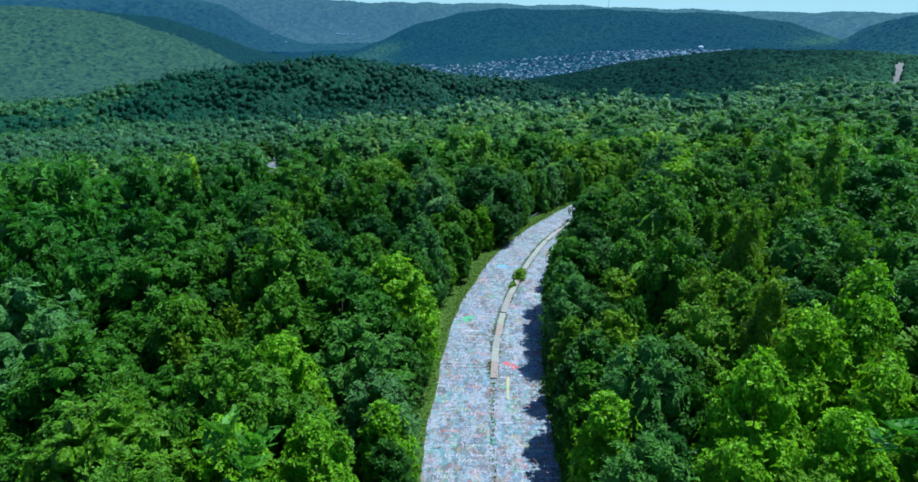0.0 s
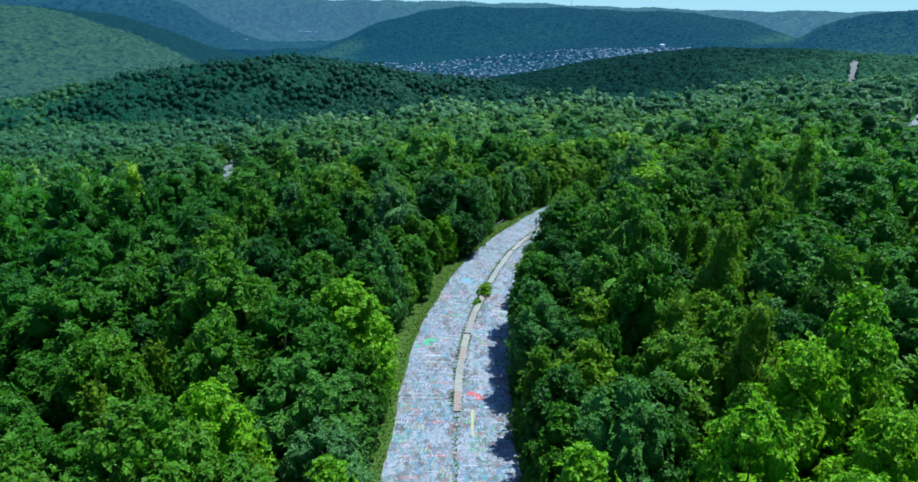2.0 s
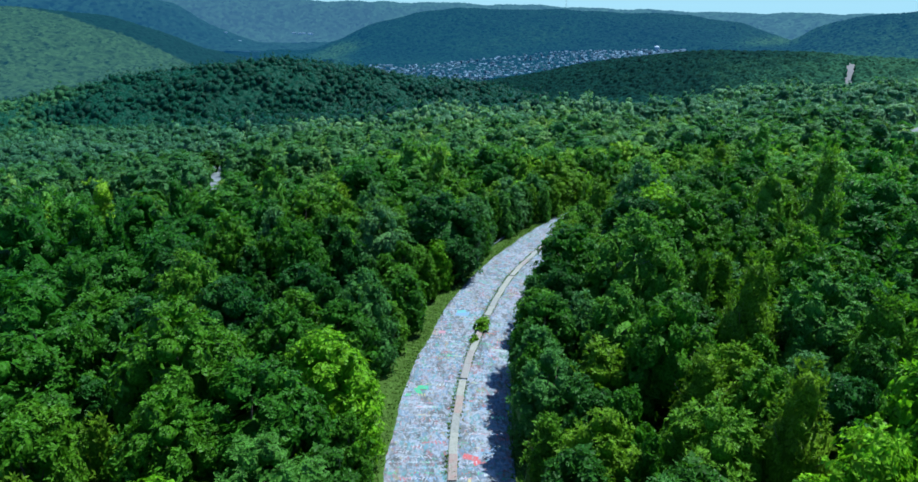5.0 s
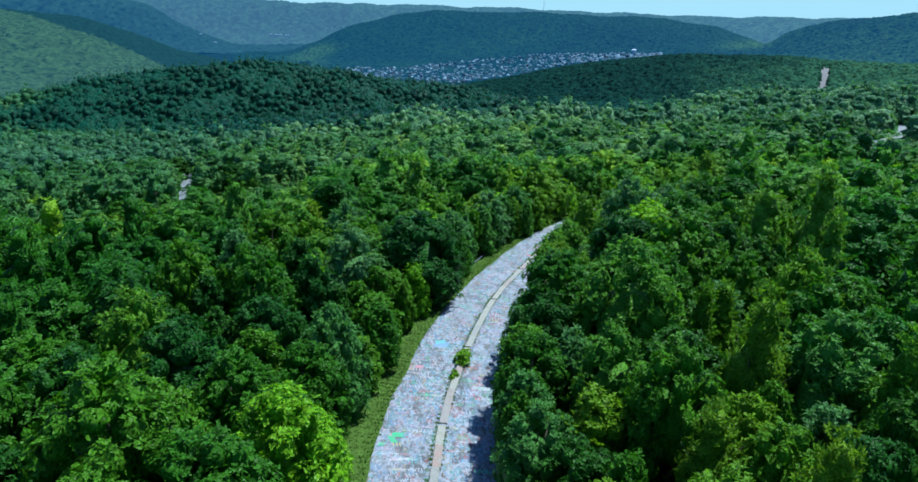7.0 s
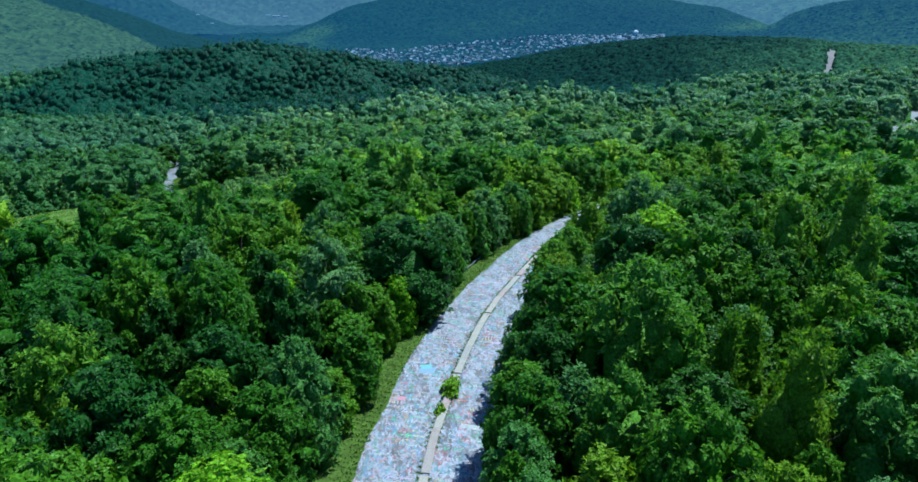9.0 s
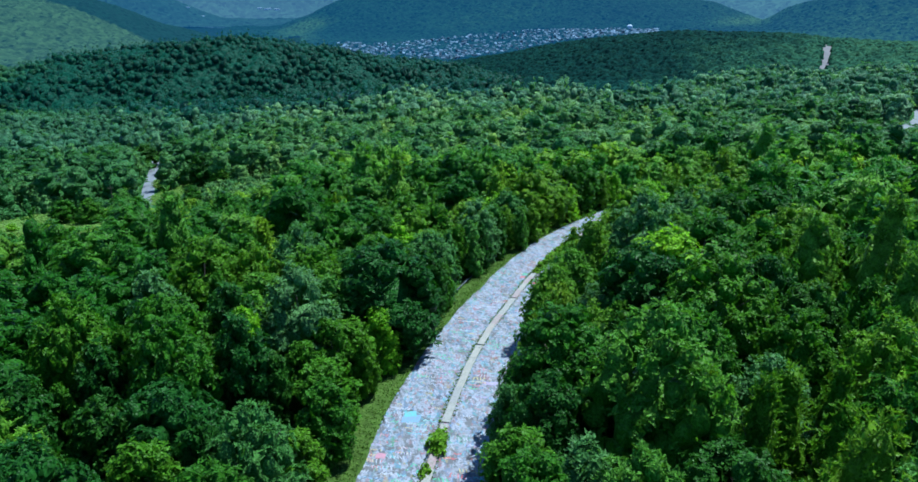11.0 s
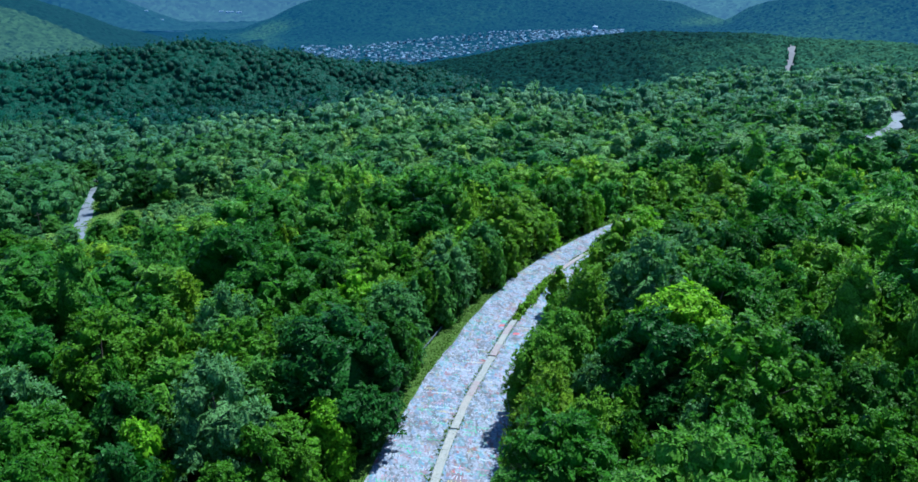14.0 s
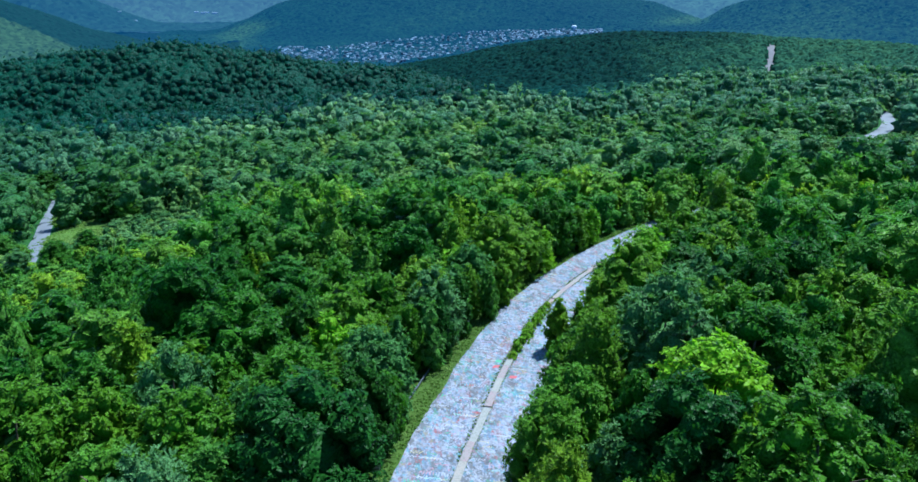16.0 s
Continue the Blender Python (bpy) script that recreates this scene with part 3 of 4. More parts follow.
def stand(x, y):
    """Kinds of tree keep together: a slow wave over the land, 0 to 1."""
    shade = -0.45 * smooth(30, -10, x) * smooth(30, 50, y) * (1 - smooth(115, 155, y)) - 0.75 * smooth(-14, -26, x) * (1 - smooth(140, 180, y)) - 0.22 * smooth(55, 75, x) * smooth(110, 135, y) * (1 - smooth(190, 230, y))      # old oaks left of the road
    shade = shade + 0.35 * smooth(24, 34, x) * (1 - smooth(115, 150, y)) - 0.35 * smooth(130, 220, x) * smooth(200, 300, y)      # lighter tones on its right, darker beyond
    shade = shade - 0.55 * smooth(-70, -190, x) * smooth(300, 380, y) - 0.35 * smooth(-45, -100, x) * smooth(120, 160, y)       # and on the far left slope
    return 0.5 + shade + 0.25 * np.sin(x / 14 + 1.7 * np.sin(y / 21)) + 0.25 * np.sin(y / 11 + 1.9 * np.sin(x / 27))


def thicket(x, y, r, fixed=(), gap=0.63):
    """Crowns of uneven size side by side: the widest first, the rest in the gaps. Returns which may stand."""
    cells = collections.defaultdict(list)
    keep = []
    order = np.argsort(-r + np.random.default_rng(len(r)).uniform(0, 1.5, len(r)))
    for fx, fy, fr in fixed:
        cells[int(fx // 9), int(fy // 9)].append((fx, fy, fr))
    for i in order:
        px, py, pr = float(x[i]), float(y[i]), float(r[i])
        cx, cy = int(px // 9), int(py // 9)
        for m in (-1, 0, 1):
            for n in (-1, 0, 1):
                for qx, qy, qr in cells.get((cx + m, cy + n), ()):
                    if (qx - px) ** 2 + (qy - py) ** 2 < (gap * (qr + pr)) ** 2:
                        break
                else:
                    continue
                break
            else:
                continue
            break
        else:
            cells[cx, cy].append((px, py, pr))
            keep.append(i)
    return np.array(keep)


def strewn(count, r0, r1, a0, a1, seed, lo, hi):
    """Places and crown radii in a ring sector round the flight."""
    g = np.random.default_rng(seed)
    r, a = np.sqrt(g.uniform(r0 ** 2, r1 ** 2, count)), np.radians(g.uniform(a0, a1, count))
    x, y = CX + r * np.sin(a), CY + r * np.cos(a)
    return x, y, (lo + (hi - lo) * g.uniform(size=count) ** 1.5) * np.clip(youth(x, y) + 0.1, 0.45, 1.2)


def tall_for(r, g, tall=0.0):
    return (7.6 + 1.2 * r + tall) * g.uniform(0.83, 1.17)


def forest(name, x, y, r, kinds, key, label, seed, pointed=0.3, tint=None):
    """Many trees in one mesh. kinds: pairs of crowns, rounded ones and pointed ones, of a metre's radius and height."""
    g = np.random.default_rng(seed)
    z, kin, low = terrain(x, y), stand(x, y), youth(x, y)
    tall = 4.2 * (1 - smooth(150, 225, y)) * smooth(6, 26, np.abs(x - 4))       # grown high beside the straight
    V, Q, T, tone, n = [], [], [], [], 0
    for i in range(len(x)):
        spire = g.uniform() < pointed
        group = kinds[1 if spire else 0]
        v, q, t = group[g.integers(len(group))]
        a, s = g.uniform(0, 6.283), r[i] * (0.85 if spire else 1.0)
        ca, sa = math.cos(a) * s, math.sin(a) * s
        sz = tall_for(r[i], g, tall[i]) * (1.08 if spire else 1) * min(1.0, 0.95 * low[i])
        V.append(np.column_stack([v[:, 0] * ca - v[:, 1] * sa + x[i], v[:, 0] * sa + v[:, 1] * ca + y[i], v[:, 2] * sz + z[i]]))
        Q.append(q + n)
        T.append(t + n)
        fac = 0.5 + 0.85 * (g.uniform() - 0.5) + 0.6 * (kin[i] - 0.5) + (0.12 if spire else -0.03) - 0.05 * (r[i] - 4.2) if tint is None else tint[i] + 0.2 * g.uniform()
        tone.append(np.full(len(v), min(max(fac, 0.0), 1.0)))
        n += len(v)
    ob = mesh_object(name, np.vstack(V), [np.vstack(Q), np.vstack(T)], MAT[key], np.concatenate(tone), inner=MAT[key + "_inner"])
    return tagged(ob, label, "forest", kind="stuff")


def kinds(leaves, size, lobes, count=3, core=0.55):
    """Crowns of usual size, then brought to a metre's radius and height."""
    out = []
    for shape, up in (("dome", 0.0), ("spire", 0.6)):
        group = []
        for k in range(count):
            v, q, t = crown(rng, 12.0, 4.2, 1.2, lobes, leaves, size * (1 if up == 0 else 0.9), up + 0.15 * (k == 1), core, shape)
            group.append((v / (4.2, 4.2, 12.0), q, t))
        out.append(group)
    return out


# near the road: each tree a thing of its own
PROTOS = {}


def plant(kind, x, y, r, h, turn, far, label="", category="tree", group="woodland trees"):
    """A tree of crown radius r and height h; far 0, 1 or 2: fewer and larger sprays."""
    nm, size, boughs, up, shape, leaves, words = SPECIES[kind]
    form = 0 if r < 4.3 else 1
    wide = 1.08 * r / SIZES[form][0]
    m4 = pose(x, y, float(terrain(x, y)), 0, 0, turn) @ Matrix.Diagonal((wide, wide, h / SIZES[form][1], 1))
    key = (kind, form, far)
    if key in PROTOS:
        tree = copy_thing(PROTOS[key], pose(0, 0, 0))
    else:
        rad, tall = SIZES[form]
        cut_down, grown = (1.0, 0.42, 0.16)[far], (1.0, 1.45, 2.1)[far]
        v, q, t = crown(rng, tall, rad, 1.0, int(boughs * (0.62, 1)[form] * (1, 0.8, 0.5)[far]), int(leaves * (0.5, 1)[form] * cut_down), size * grown, up, 0.7, shape)
        tree = new(nm)
        cr = mesh_object("crown", v, [q, t], MAT[kind], np.zeros(len(v)), inner=MAT[kind + "_inner"])
        tk = trunk_mesh("trunk", rng, tall, 0.2 + 0.06 * form, rad)
        cr.parent = tk.parent = tree
        PROTOS[key] = tree
    tree.name = nm if category == "tree" else category
    tree.matrix_basis = m4
    return tagged(tree, label or words, category, group)


LANDMARKS = [  # trees that stand out: kind, place, crown radius, height
    ("old_oak", -7.8, 74.1, 3.5, 11), ("maple", -19, 62, 5.0, 16.5), ("maple", -12.5, 48, 4.4, 15), ("maple", -20, 47, 4.8, 15.5), ("maple", -7.6, 58, 2.9, 11),
    ("maple", 14.6, 54, 3.4, 14), ("maple", 36, 60, 5.2, 20), ("maple", 43.5, 62.5, 4.6, 20), ("maple", 46.8, 69, 4.0, 22), ("maple", 27, 51, 4.8, 19), ("maple", 31, 43.5, 4.8, 18), ("maple", 21.5, 42.5, 4.4, 16),
    ("maple", 37.5, 50, 4.6, 19), ("locust", 19.5, 73.6, 4.6, 14), ("locust", 18, 64.5, 3.0, 12), ("locust", 24, 90.5, 4.0, 13), ("oak", 31.5, 88.5, 5.5, 20), ("locust", 28, 98.5, 4.8, 17), ("old_oak", 24, 115.5, 4.8, 14.5),
    ("poplar", 42.5, 106, 3.4, 19), ("poplar", 49.5, 104, 3.4, 17), ("locust", 61, 113.5, 5.5, 20), ("poplar", 54, 111, 3.2, 17), ("oak", 42, 121.5, 6.0, 19), ("old_oak", 43.5, 140, 7.0, 20), ("old_oak", 62, 139.5, 5.0, 18),
    ("old_oak", 62, 129, 5.0, 18), ("locust", 34, 133, 4.6, 14), ("oak", 55, 171, 6.0, 14), ("oak", -39, 71.6, 5.4, 15), ("poplar", -31, 66, 3.0, 15), ("poplar", -28.5, 75, 3.3, 15), ("old_oak", 6.2, 150.5, 8.2, 18.5),
    ("locust", -11.8, 146, 6.4, 15), ("maple", -11.5, 134.5, 2.8, 15.5), ("locust", -10.5, 166.5, 5.2, 15), ("poplar", -30, 169, 4.6, 13), ("oak", 1.2, 140.5, 4.2, 10), ("old_oak", -15.5, 115, 6.0, 16), ("oak", -9, 104, 5.0, 14),
    ("old_oak", -23, 101.5, 6.4, 19), ("oak", -7.8, 94, 3.6, 10), ("oak", -3.6, 116, 3.2, 9), ("oak", -1.6, 128, 4.2, 10.5), ("locust", 25.8, 203.9, 6.0, 13), ("maple", 34.4, 217, 3.8, 12), ("locust", 104, 226, 6.5, 14), ("locust", 14.5, 172, 5.4, 14)]
g = np.random.default_rng(8)
fixed = [(x, y, r) for _, x, y, r, _ in LANDMARKS]
fixed.append((46.6, 187.5, 2.0))
x, y, r = strewn(26000, 0, 262, -180, 180, 11, 1.9, 6.6)
lined = []
for i in range(150, 400, 3):      # trees that line the road on both sides
    for sign in (1, -1):
        er = 2.2 + 3.4 * g.uniform() ** 1.3
        off = RIGHT + (0.8 if RXY[i, 1] > 168 else -0.9) + er + 1.3 * g.uniform() if sign > 0 else LEFT + 0.3 - er - 1.6 * g.uniform() - (0.7 if 98 < RXY[i, 1] < 203 else 0) + (1.2 if RXY[i, 1] > 203 else 0)
        lined.append((*(RXY[i] + np.array([RDIR[i, 1], -RDIR[i, 0]]) * off), er))
lined = np.array(lined)
x, y, r = np.concatenate([x, lined[:, 0]]), np.concatenate([y, lined[:, 1]]), np.concatenate([r, lined[:, 2]])
in_view = (np.abs(np.degrees(np.arctan2(x - 3, y + 12)) - 2) < 39) & (y > 36)
r = np.where(in_view, r, np.maximum(r, 4.2))
ok = clear(x, y, 0.0, r)
x, y, r = x[ok], y[ok], r[ok]
ok = thicket(x, y, r, fixed)
x, y, r = x[ok], y[ok], r[ok]
d, s = gap_to(x, y, (RXY, RDIR))
in_view = (np.abs(np.degrees(np.arctan2(x - 3, y + 12)) - 2) < 39) & (y > 36)
for k, lx, ly, lr, lh in LANDMARKS:
    plant(k, lx, ly, lr, lh, g.uniform(0, 360), 0 if ly < 185 else 1)
own = np.argsort(np.where(in_view & (y < 250), d + 0.3 * np.maximum(0, y - 150) - 8 * (y < 120), 1e6))[:300 - len(LANDMARKS)]
for i in own:
    if s[i] < 0:
        p = [0.02, 0.7, 0.28, 0.0] if y[i] < 112 else [0.12, 0.46, 0.42, 0.0]
    else:
        p = [0.05, 0.37, 0.36, 0.22] if y[i] < 140 else [0.2, 0.26, 0.32, 0.22]
    if s[i] > 12 and y[i] > 100:
        p = [0.06, 0.38, 0.34, 0.22]
    if s[i] > 42 and y[i] > 100:
        p = [0.03, 0.6, 0.25, 0.12]
    elif s[i] < -24:
        p = [0.0, 0.76, 0.24, 0.0]
    k = ("maple", "oak", "locust", "poplar")[int(g.choice(4, p=p))]
    if k == "oak" and g.uniform() < (0.3 if s[i] < 0 else 0.12):
        k = "old_oak"
    plant(k, x[i], y[i], r[i], tall_for(r[i], g, 0.4 * min(max(d[i] - 12, 0), 10) * (1 - float(smooth(150, 215, y[i])))) * (1.12 if k == "poplar" else 1), g.uniform(0, 360), 0 if y[i] < 165 and d[i] < 48 else 1)

left_over = np.ones(len(x), bool)
left_over[own] = False
flight = np.hypot(x - (4 + 0.1 * np.clip(y, 0, 130)), y - np.clip(y, 0, 170))
band1 = left_over & in_view & (flight < 85)
band2 = left_over & in_view & ~band1
band3 = left_over & ~in_view
forest("forest", x[band1], y[band1], r[band1], kinds(1100, 0.85, 24, 4, 0.72), "near", "dense green broadleaf forest beside the old highway", 21)
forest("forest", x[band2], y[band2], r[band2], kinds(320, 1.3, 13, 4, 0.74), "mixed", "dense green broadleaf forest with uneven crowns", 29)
behind = band3 & (np.hypot(x - 4, y - np.clip(y, -10, 120)) < 60)
beyond = band3 & ~behind
forest("forest", x[behind], y[behind], r[behind], kinds(110, 1.6, 8, 2, 0.6), "mixed", "green broadleaf forest beside the start of the highway", 34)
forest("forest", x[beyond], y[beyond], r[beyond], kinds(30, 2.6, 5, 2, 0.6), "mixed", "green forest around the start of the highway", 30)

x, y, r = strewn(17000, 262, 430, -46, 56, 12, 2.2, 7.6)
ok = clear(x, y, 0.5, r)
x, y, r = x[ok], y[ok], r[ok]
ok = thicket(x, y, r)
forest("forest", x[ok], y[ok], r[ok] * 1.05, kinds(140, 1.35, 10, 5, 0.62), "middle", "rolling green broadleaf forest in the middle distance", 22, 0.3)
x, y, r = strewn(30000, 430, 775, -42, 54, 13, 2.5, 7.4)
BRINK = (lambda x, y: np.interp(np.degrees(np.arctan2(x - CX, y - CY)), [-30, -22, -17, -10, -4, 0, 6, 11, 16, 20, 23, 26, 30], [760, 700, 570, 520, 530, 565, 590, 555, 535, 525, 570, 650, 730]))
ok = clear(x, y, 0.5, r) & (np.hypot(x - CX, y - CY) < BRINK(x, y) + 25 * np.sin(x / 17))
x, y, r = x[ok], y[ok], r[ok]
ok = thicket(x, y, r)
forest("forest", x[ok], y[ok], r[ok] * 1.1, kinds(66, 1.5, 6, 5, 0.6), "crest", "pale hazy forest along the edge of a hollow", 23, 0.5)


# town on the valley side: lower and upper edges in degrees
TOWN_AZ = [-4.2, 0.8, 6.8, 11.6, 15, 21.9]
TOWN_LOW, TOWN_HIGH = [-5.0, -5.9, -5.7, -4.8, -4.1, -3.4], [-4.45, -4.55, -3.85, -3.4, -3.3, -3.15]


def in_town(a, e):
    return (a > -4.2) & (a < 21.9) & (e > np.interp(a, TOWN_AZ, TOWN_LOW) - 0.12) & (e < np.interp(a, TOWN_AZ, TOWN_HIGH) + 0.06)


def canopy(name, r0, r1, a0, a1, dr, da, cell, tall, mat, label, seed, edge=0.0):
    """The closed canopy of a far wood: one sheet of crown domes over the slopes that face the flight."""
    rr, aa = np.arange(r0, r1, dr), np.radians(np.arange(a0, a1, da))
    A, R = np.meshgrid(aa, rr)
    X, Y = CX + R * np.sin(A), CY + R * np.cos(A)
    g = np.random.default_rng(seed)
    table = g.uniform(size=(4, 256, 256))
    ix, iy = np.floor(X / cell).astype(int), np.floor(Y / cell).astype(int)
    top, tone = np.full(X.shape, -9.0), np.zeros(X.shape)
    for i in (-1, 0, 1):
        for j in (-1, 0, 1):
            cx, cy = (ix + i) % 256, (iy + j) % 256
            px = (ix + i + 1.1 * table[0, cx, cy] - 0.05) * cell
            py = (iy + j + 1.1 * table[1, cx, cy] - 0.05) * cell
            apart = np.hypot(X - px, Y - py) / (cell * 0.95)
            hgt = 0.3 + 0.7 * table[2, cx, cy] - apart ** 2
            win = hgt > top
            top, tone = np.where(win, hgt, top), np.where(win, table[3, cx, cy], tone)
    base = terrain(X, Y)
    lap = smooth(a0, a0 + 1.2, np.degrees(A)) * (1 - smooth(a1 - 1.2, a1, np.degrees(A)))
    Z = base - 0.5 + ((7.5 if mat == "dark" else 4.5) + tall * top) * lap
    el = np.arctan2(base + 8 - 54, R)
    seen = el > np.maximum.accumulate(np.vstack([np.full((1, len(aa)), -1.0), el]), axis=0)[:-1] - 0.006
    d, _ = gap_to(X.ravel(), Y.ravel(), (FXY, FDIR))
    Z = Z - 16 * ((d.reshape(X.shape) < 5.5 + 3.5 * tone) & (Y > 985) & (Y < 1118))
    e = np.degrees(np.arctan2(base - 52, R))
    Z = Z - 14 * (in_town(np.degrees(A), e) & (R > 2000) & (table[2, ix % 256, iy % 256] < 0.62))
    if edge:
        seen &= R > BRINK(X, Y) + 25 * np.sin(X / 17) - 10
    if mat == "spur":       # sunlit flank, put in as a lighter leaf tone
        lit_flank = smooth(17, 33, np.degrees(A) - 5 * smooth(900, 1350, R) + 1.6 * np.sin(R / 45) + 1.2 * np.sin(X / 37))
        tone = np.clip(0.35 * tone + 0.6 * lit_flank, 0, 1)
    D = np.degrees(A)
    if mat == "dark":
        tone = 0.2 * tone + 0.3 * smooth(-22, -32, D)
    drift = 0.5 + 0.25 * np.sin(X / 171 + 1.4 * np.sin(Y / 133)) + 0.25 * np.sin(Y / 97 + 1.7 * np.sin(X / 211))
    if mat == "long_hill":
        seen &= (D > -7) | (R > 2850)
        # pale patches in the tone; the one on the crest stands for sunlight
        pale_patches = np.exp(-((D + 7.0 - (e + 3.6) * 1.4) / 1.9) ** 2) * smooth(-2.0, -3.0, e) + 0.9 * np.exp(-((D - 27.5) / 2.2) ** 2 - ((e + 2.5 - 0.1 * (D - 27.5)) / 0.35) ** 2)
        pale_patches = pale_patches + 0.5 * np.exp(-((D - 10.5) / 1.6) ** 2 - ((e + 0.35) / 0.22) ** 2) + 0.45 * smooth(27, 31, D) * smooth(-0.4, -1.6, e)
        tone = np.clip(0.22 * tone + 0.34 * drift + 0.62 * pale_patches, 0, 1)
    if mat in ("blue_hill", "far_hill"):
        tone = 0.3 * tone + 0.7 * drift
    if mat == "hill":       # cloud shadow across the flank, painted into the leaf tone
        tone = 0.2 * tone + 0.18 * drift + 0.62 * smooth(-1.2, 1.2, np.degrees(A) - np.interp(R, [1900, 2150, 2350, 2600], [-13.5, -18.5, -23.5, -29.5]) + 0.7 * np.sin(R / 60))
    f = grid_faces(len(rr), len(aa))[:, ::-1]
    s4 = seen.ravel()
    f = f[s4[f].any(axis=1)]
    use, inv = np.unique(f, return_inverse=True)
    v = np.stack([X, Y, Z], -1).reshape(-1, 3)[use]
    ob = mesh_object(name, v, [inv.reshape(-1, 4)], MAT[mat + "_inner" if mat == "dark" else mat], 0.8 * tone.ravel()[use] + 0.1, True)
    return tagged(ob, label, "forest", kind="structure" if name == "backdrop" else "stuff")


# sheet added under the tree tops so that the gaps stay less dark
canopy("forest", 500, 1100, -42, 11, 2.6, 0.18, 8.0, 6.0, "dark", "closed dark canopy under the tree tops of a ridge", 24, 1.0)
x, y, r = strewn(29000, 500, 1060, -42, 11, 24, 2.6, 6.0)
far, at = np.hypot(x - CX, y - CY), np.degrees(np.arctan2(x - CX, y - CY))
steps = np.linspace(0.55, 0.97, 9)
hid = np.full(len(x), -9.0)
for f in steps:     # what a nearer rise hides is left out
    hid = np.maximum(hid, (terrain(CX + (x - CX) * f, CY + (y - CY) * f) - 54) / (far * f))
ok = (far > BRINK(x, y) + 25 * np.sin(x / 17) - 12) & ((terrain(x, y) + 16 - 54) / far > hid - 0.004)
x, y, r, at = x[ok], y[ok], r[ok], at[ok]
ok = thicket(x, y, r)
x, y, r, at = x[ok], y[ok], r[ok], at[ok]
far = np.hypot(x - CX, y - CY)
drift = 0.5 + 0.25 * np.sin(x / 41 + 1.4 * np.sin(y / 33)) + 0.25 * np.sin(y / 27 + 1.7 * np.sin(x / 51))
# tone rises towards the left end and the near foot
paler = smooth(-15, -26, at + 3 * (drift - 0.5) + 4 * smooth(800, 950, far)) * smooth(0.2, 0.6, drift + 0.5 * smooth(860, 680, far)) + 0.4 * smooth(-29, -34, at)
forest("forest", x, y, r * 1.3, kinds(24, 2.1, 3, 3, 0.7), "dark", "dark wooded ridge beyond a hollow", 24, 0.8, 0.22 * drift + 0.7 * np.clip(paler, 0, 1))
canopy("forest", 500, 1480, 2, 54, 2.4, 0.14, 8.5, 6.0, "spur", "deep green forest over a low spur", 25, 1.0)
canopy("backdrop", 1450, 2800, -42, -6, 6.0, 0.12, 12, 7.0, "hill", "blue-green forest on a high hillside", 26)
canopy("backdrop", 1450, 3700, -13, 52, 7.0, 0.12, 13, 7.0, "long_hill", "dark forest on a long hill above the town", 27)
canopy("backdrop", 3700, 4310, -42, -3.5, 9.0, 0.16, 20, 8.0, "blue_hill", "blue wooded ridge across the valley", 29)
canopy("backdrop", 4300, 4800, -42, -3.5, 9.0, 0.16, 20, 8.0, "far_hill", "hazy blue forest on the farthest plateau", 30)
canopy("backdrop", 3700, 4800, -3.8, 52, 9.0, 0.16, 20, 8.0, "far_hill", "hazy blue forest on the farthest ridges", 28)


# ---- things along the road ----
def part(name, bm, mat, parent, label=""):
    me = bpy.data.meshes.new(name)
    bm.to_mesh(me)
    bm.free()
    me.materials.append(mat)
    ob = new(name, me)
    ob.parent = parent
    return tagged(ob, label) if label else ob


def box(bm, x0, x1, y0, y1, z0, z1):
    v = [bm.verts.new((x, y, z)) for z in (z0, z1) for x, y in ((x0, y0), (x1, y0), (x1, y1), (x0, y1))]
    for f in ((3, 2, 1, 0), (4, 5, 6, 7), (0, 1, 5, 4), (1, 2, 6, 5), (2, 3, 7, 6), (3, 0, 4, 7)):
        bm.faces.new([v[i] for i in f])


def on_road(y, off):
    """Place and heading on the road at a distance along +y, off metres right of the middle."""
    i = int(np.argmin(np.abs(RXY[:450, 1] - y)))
    p = RXY[i] + np.array([RDIR[i, 1], -RDIR[i, 0]]) * off
    return p[0], p[1], float(terrain(p[0], p[1])), math.degrees(math.atan2(-RDIR[i, 0], RDIR[i, 1]))


# concrete median: slabs end to end
median = new("median_strip")
tagged(median, "low concrete median with grass in its joints", "median", kind="structure")
MXY, MDIR = spline(ROAD, 0.5)
sl = np.concatenate([[0], np.cumsum(np.hypot(*np.diff(MXY, axis=0).T))])
start = sl[np.argmin(np.hypot(MXY[:, 0] - 4.9, MXY[:, 1] - 83))]
g = np.random.default_rng(3)
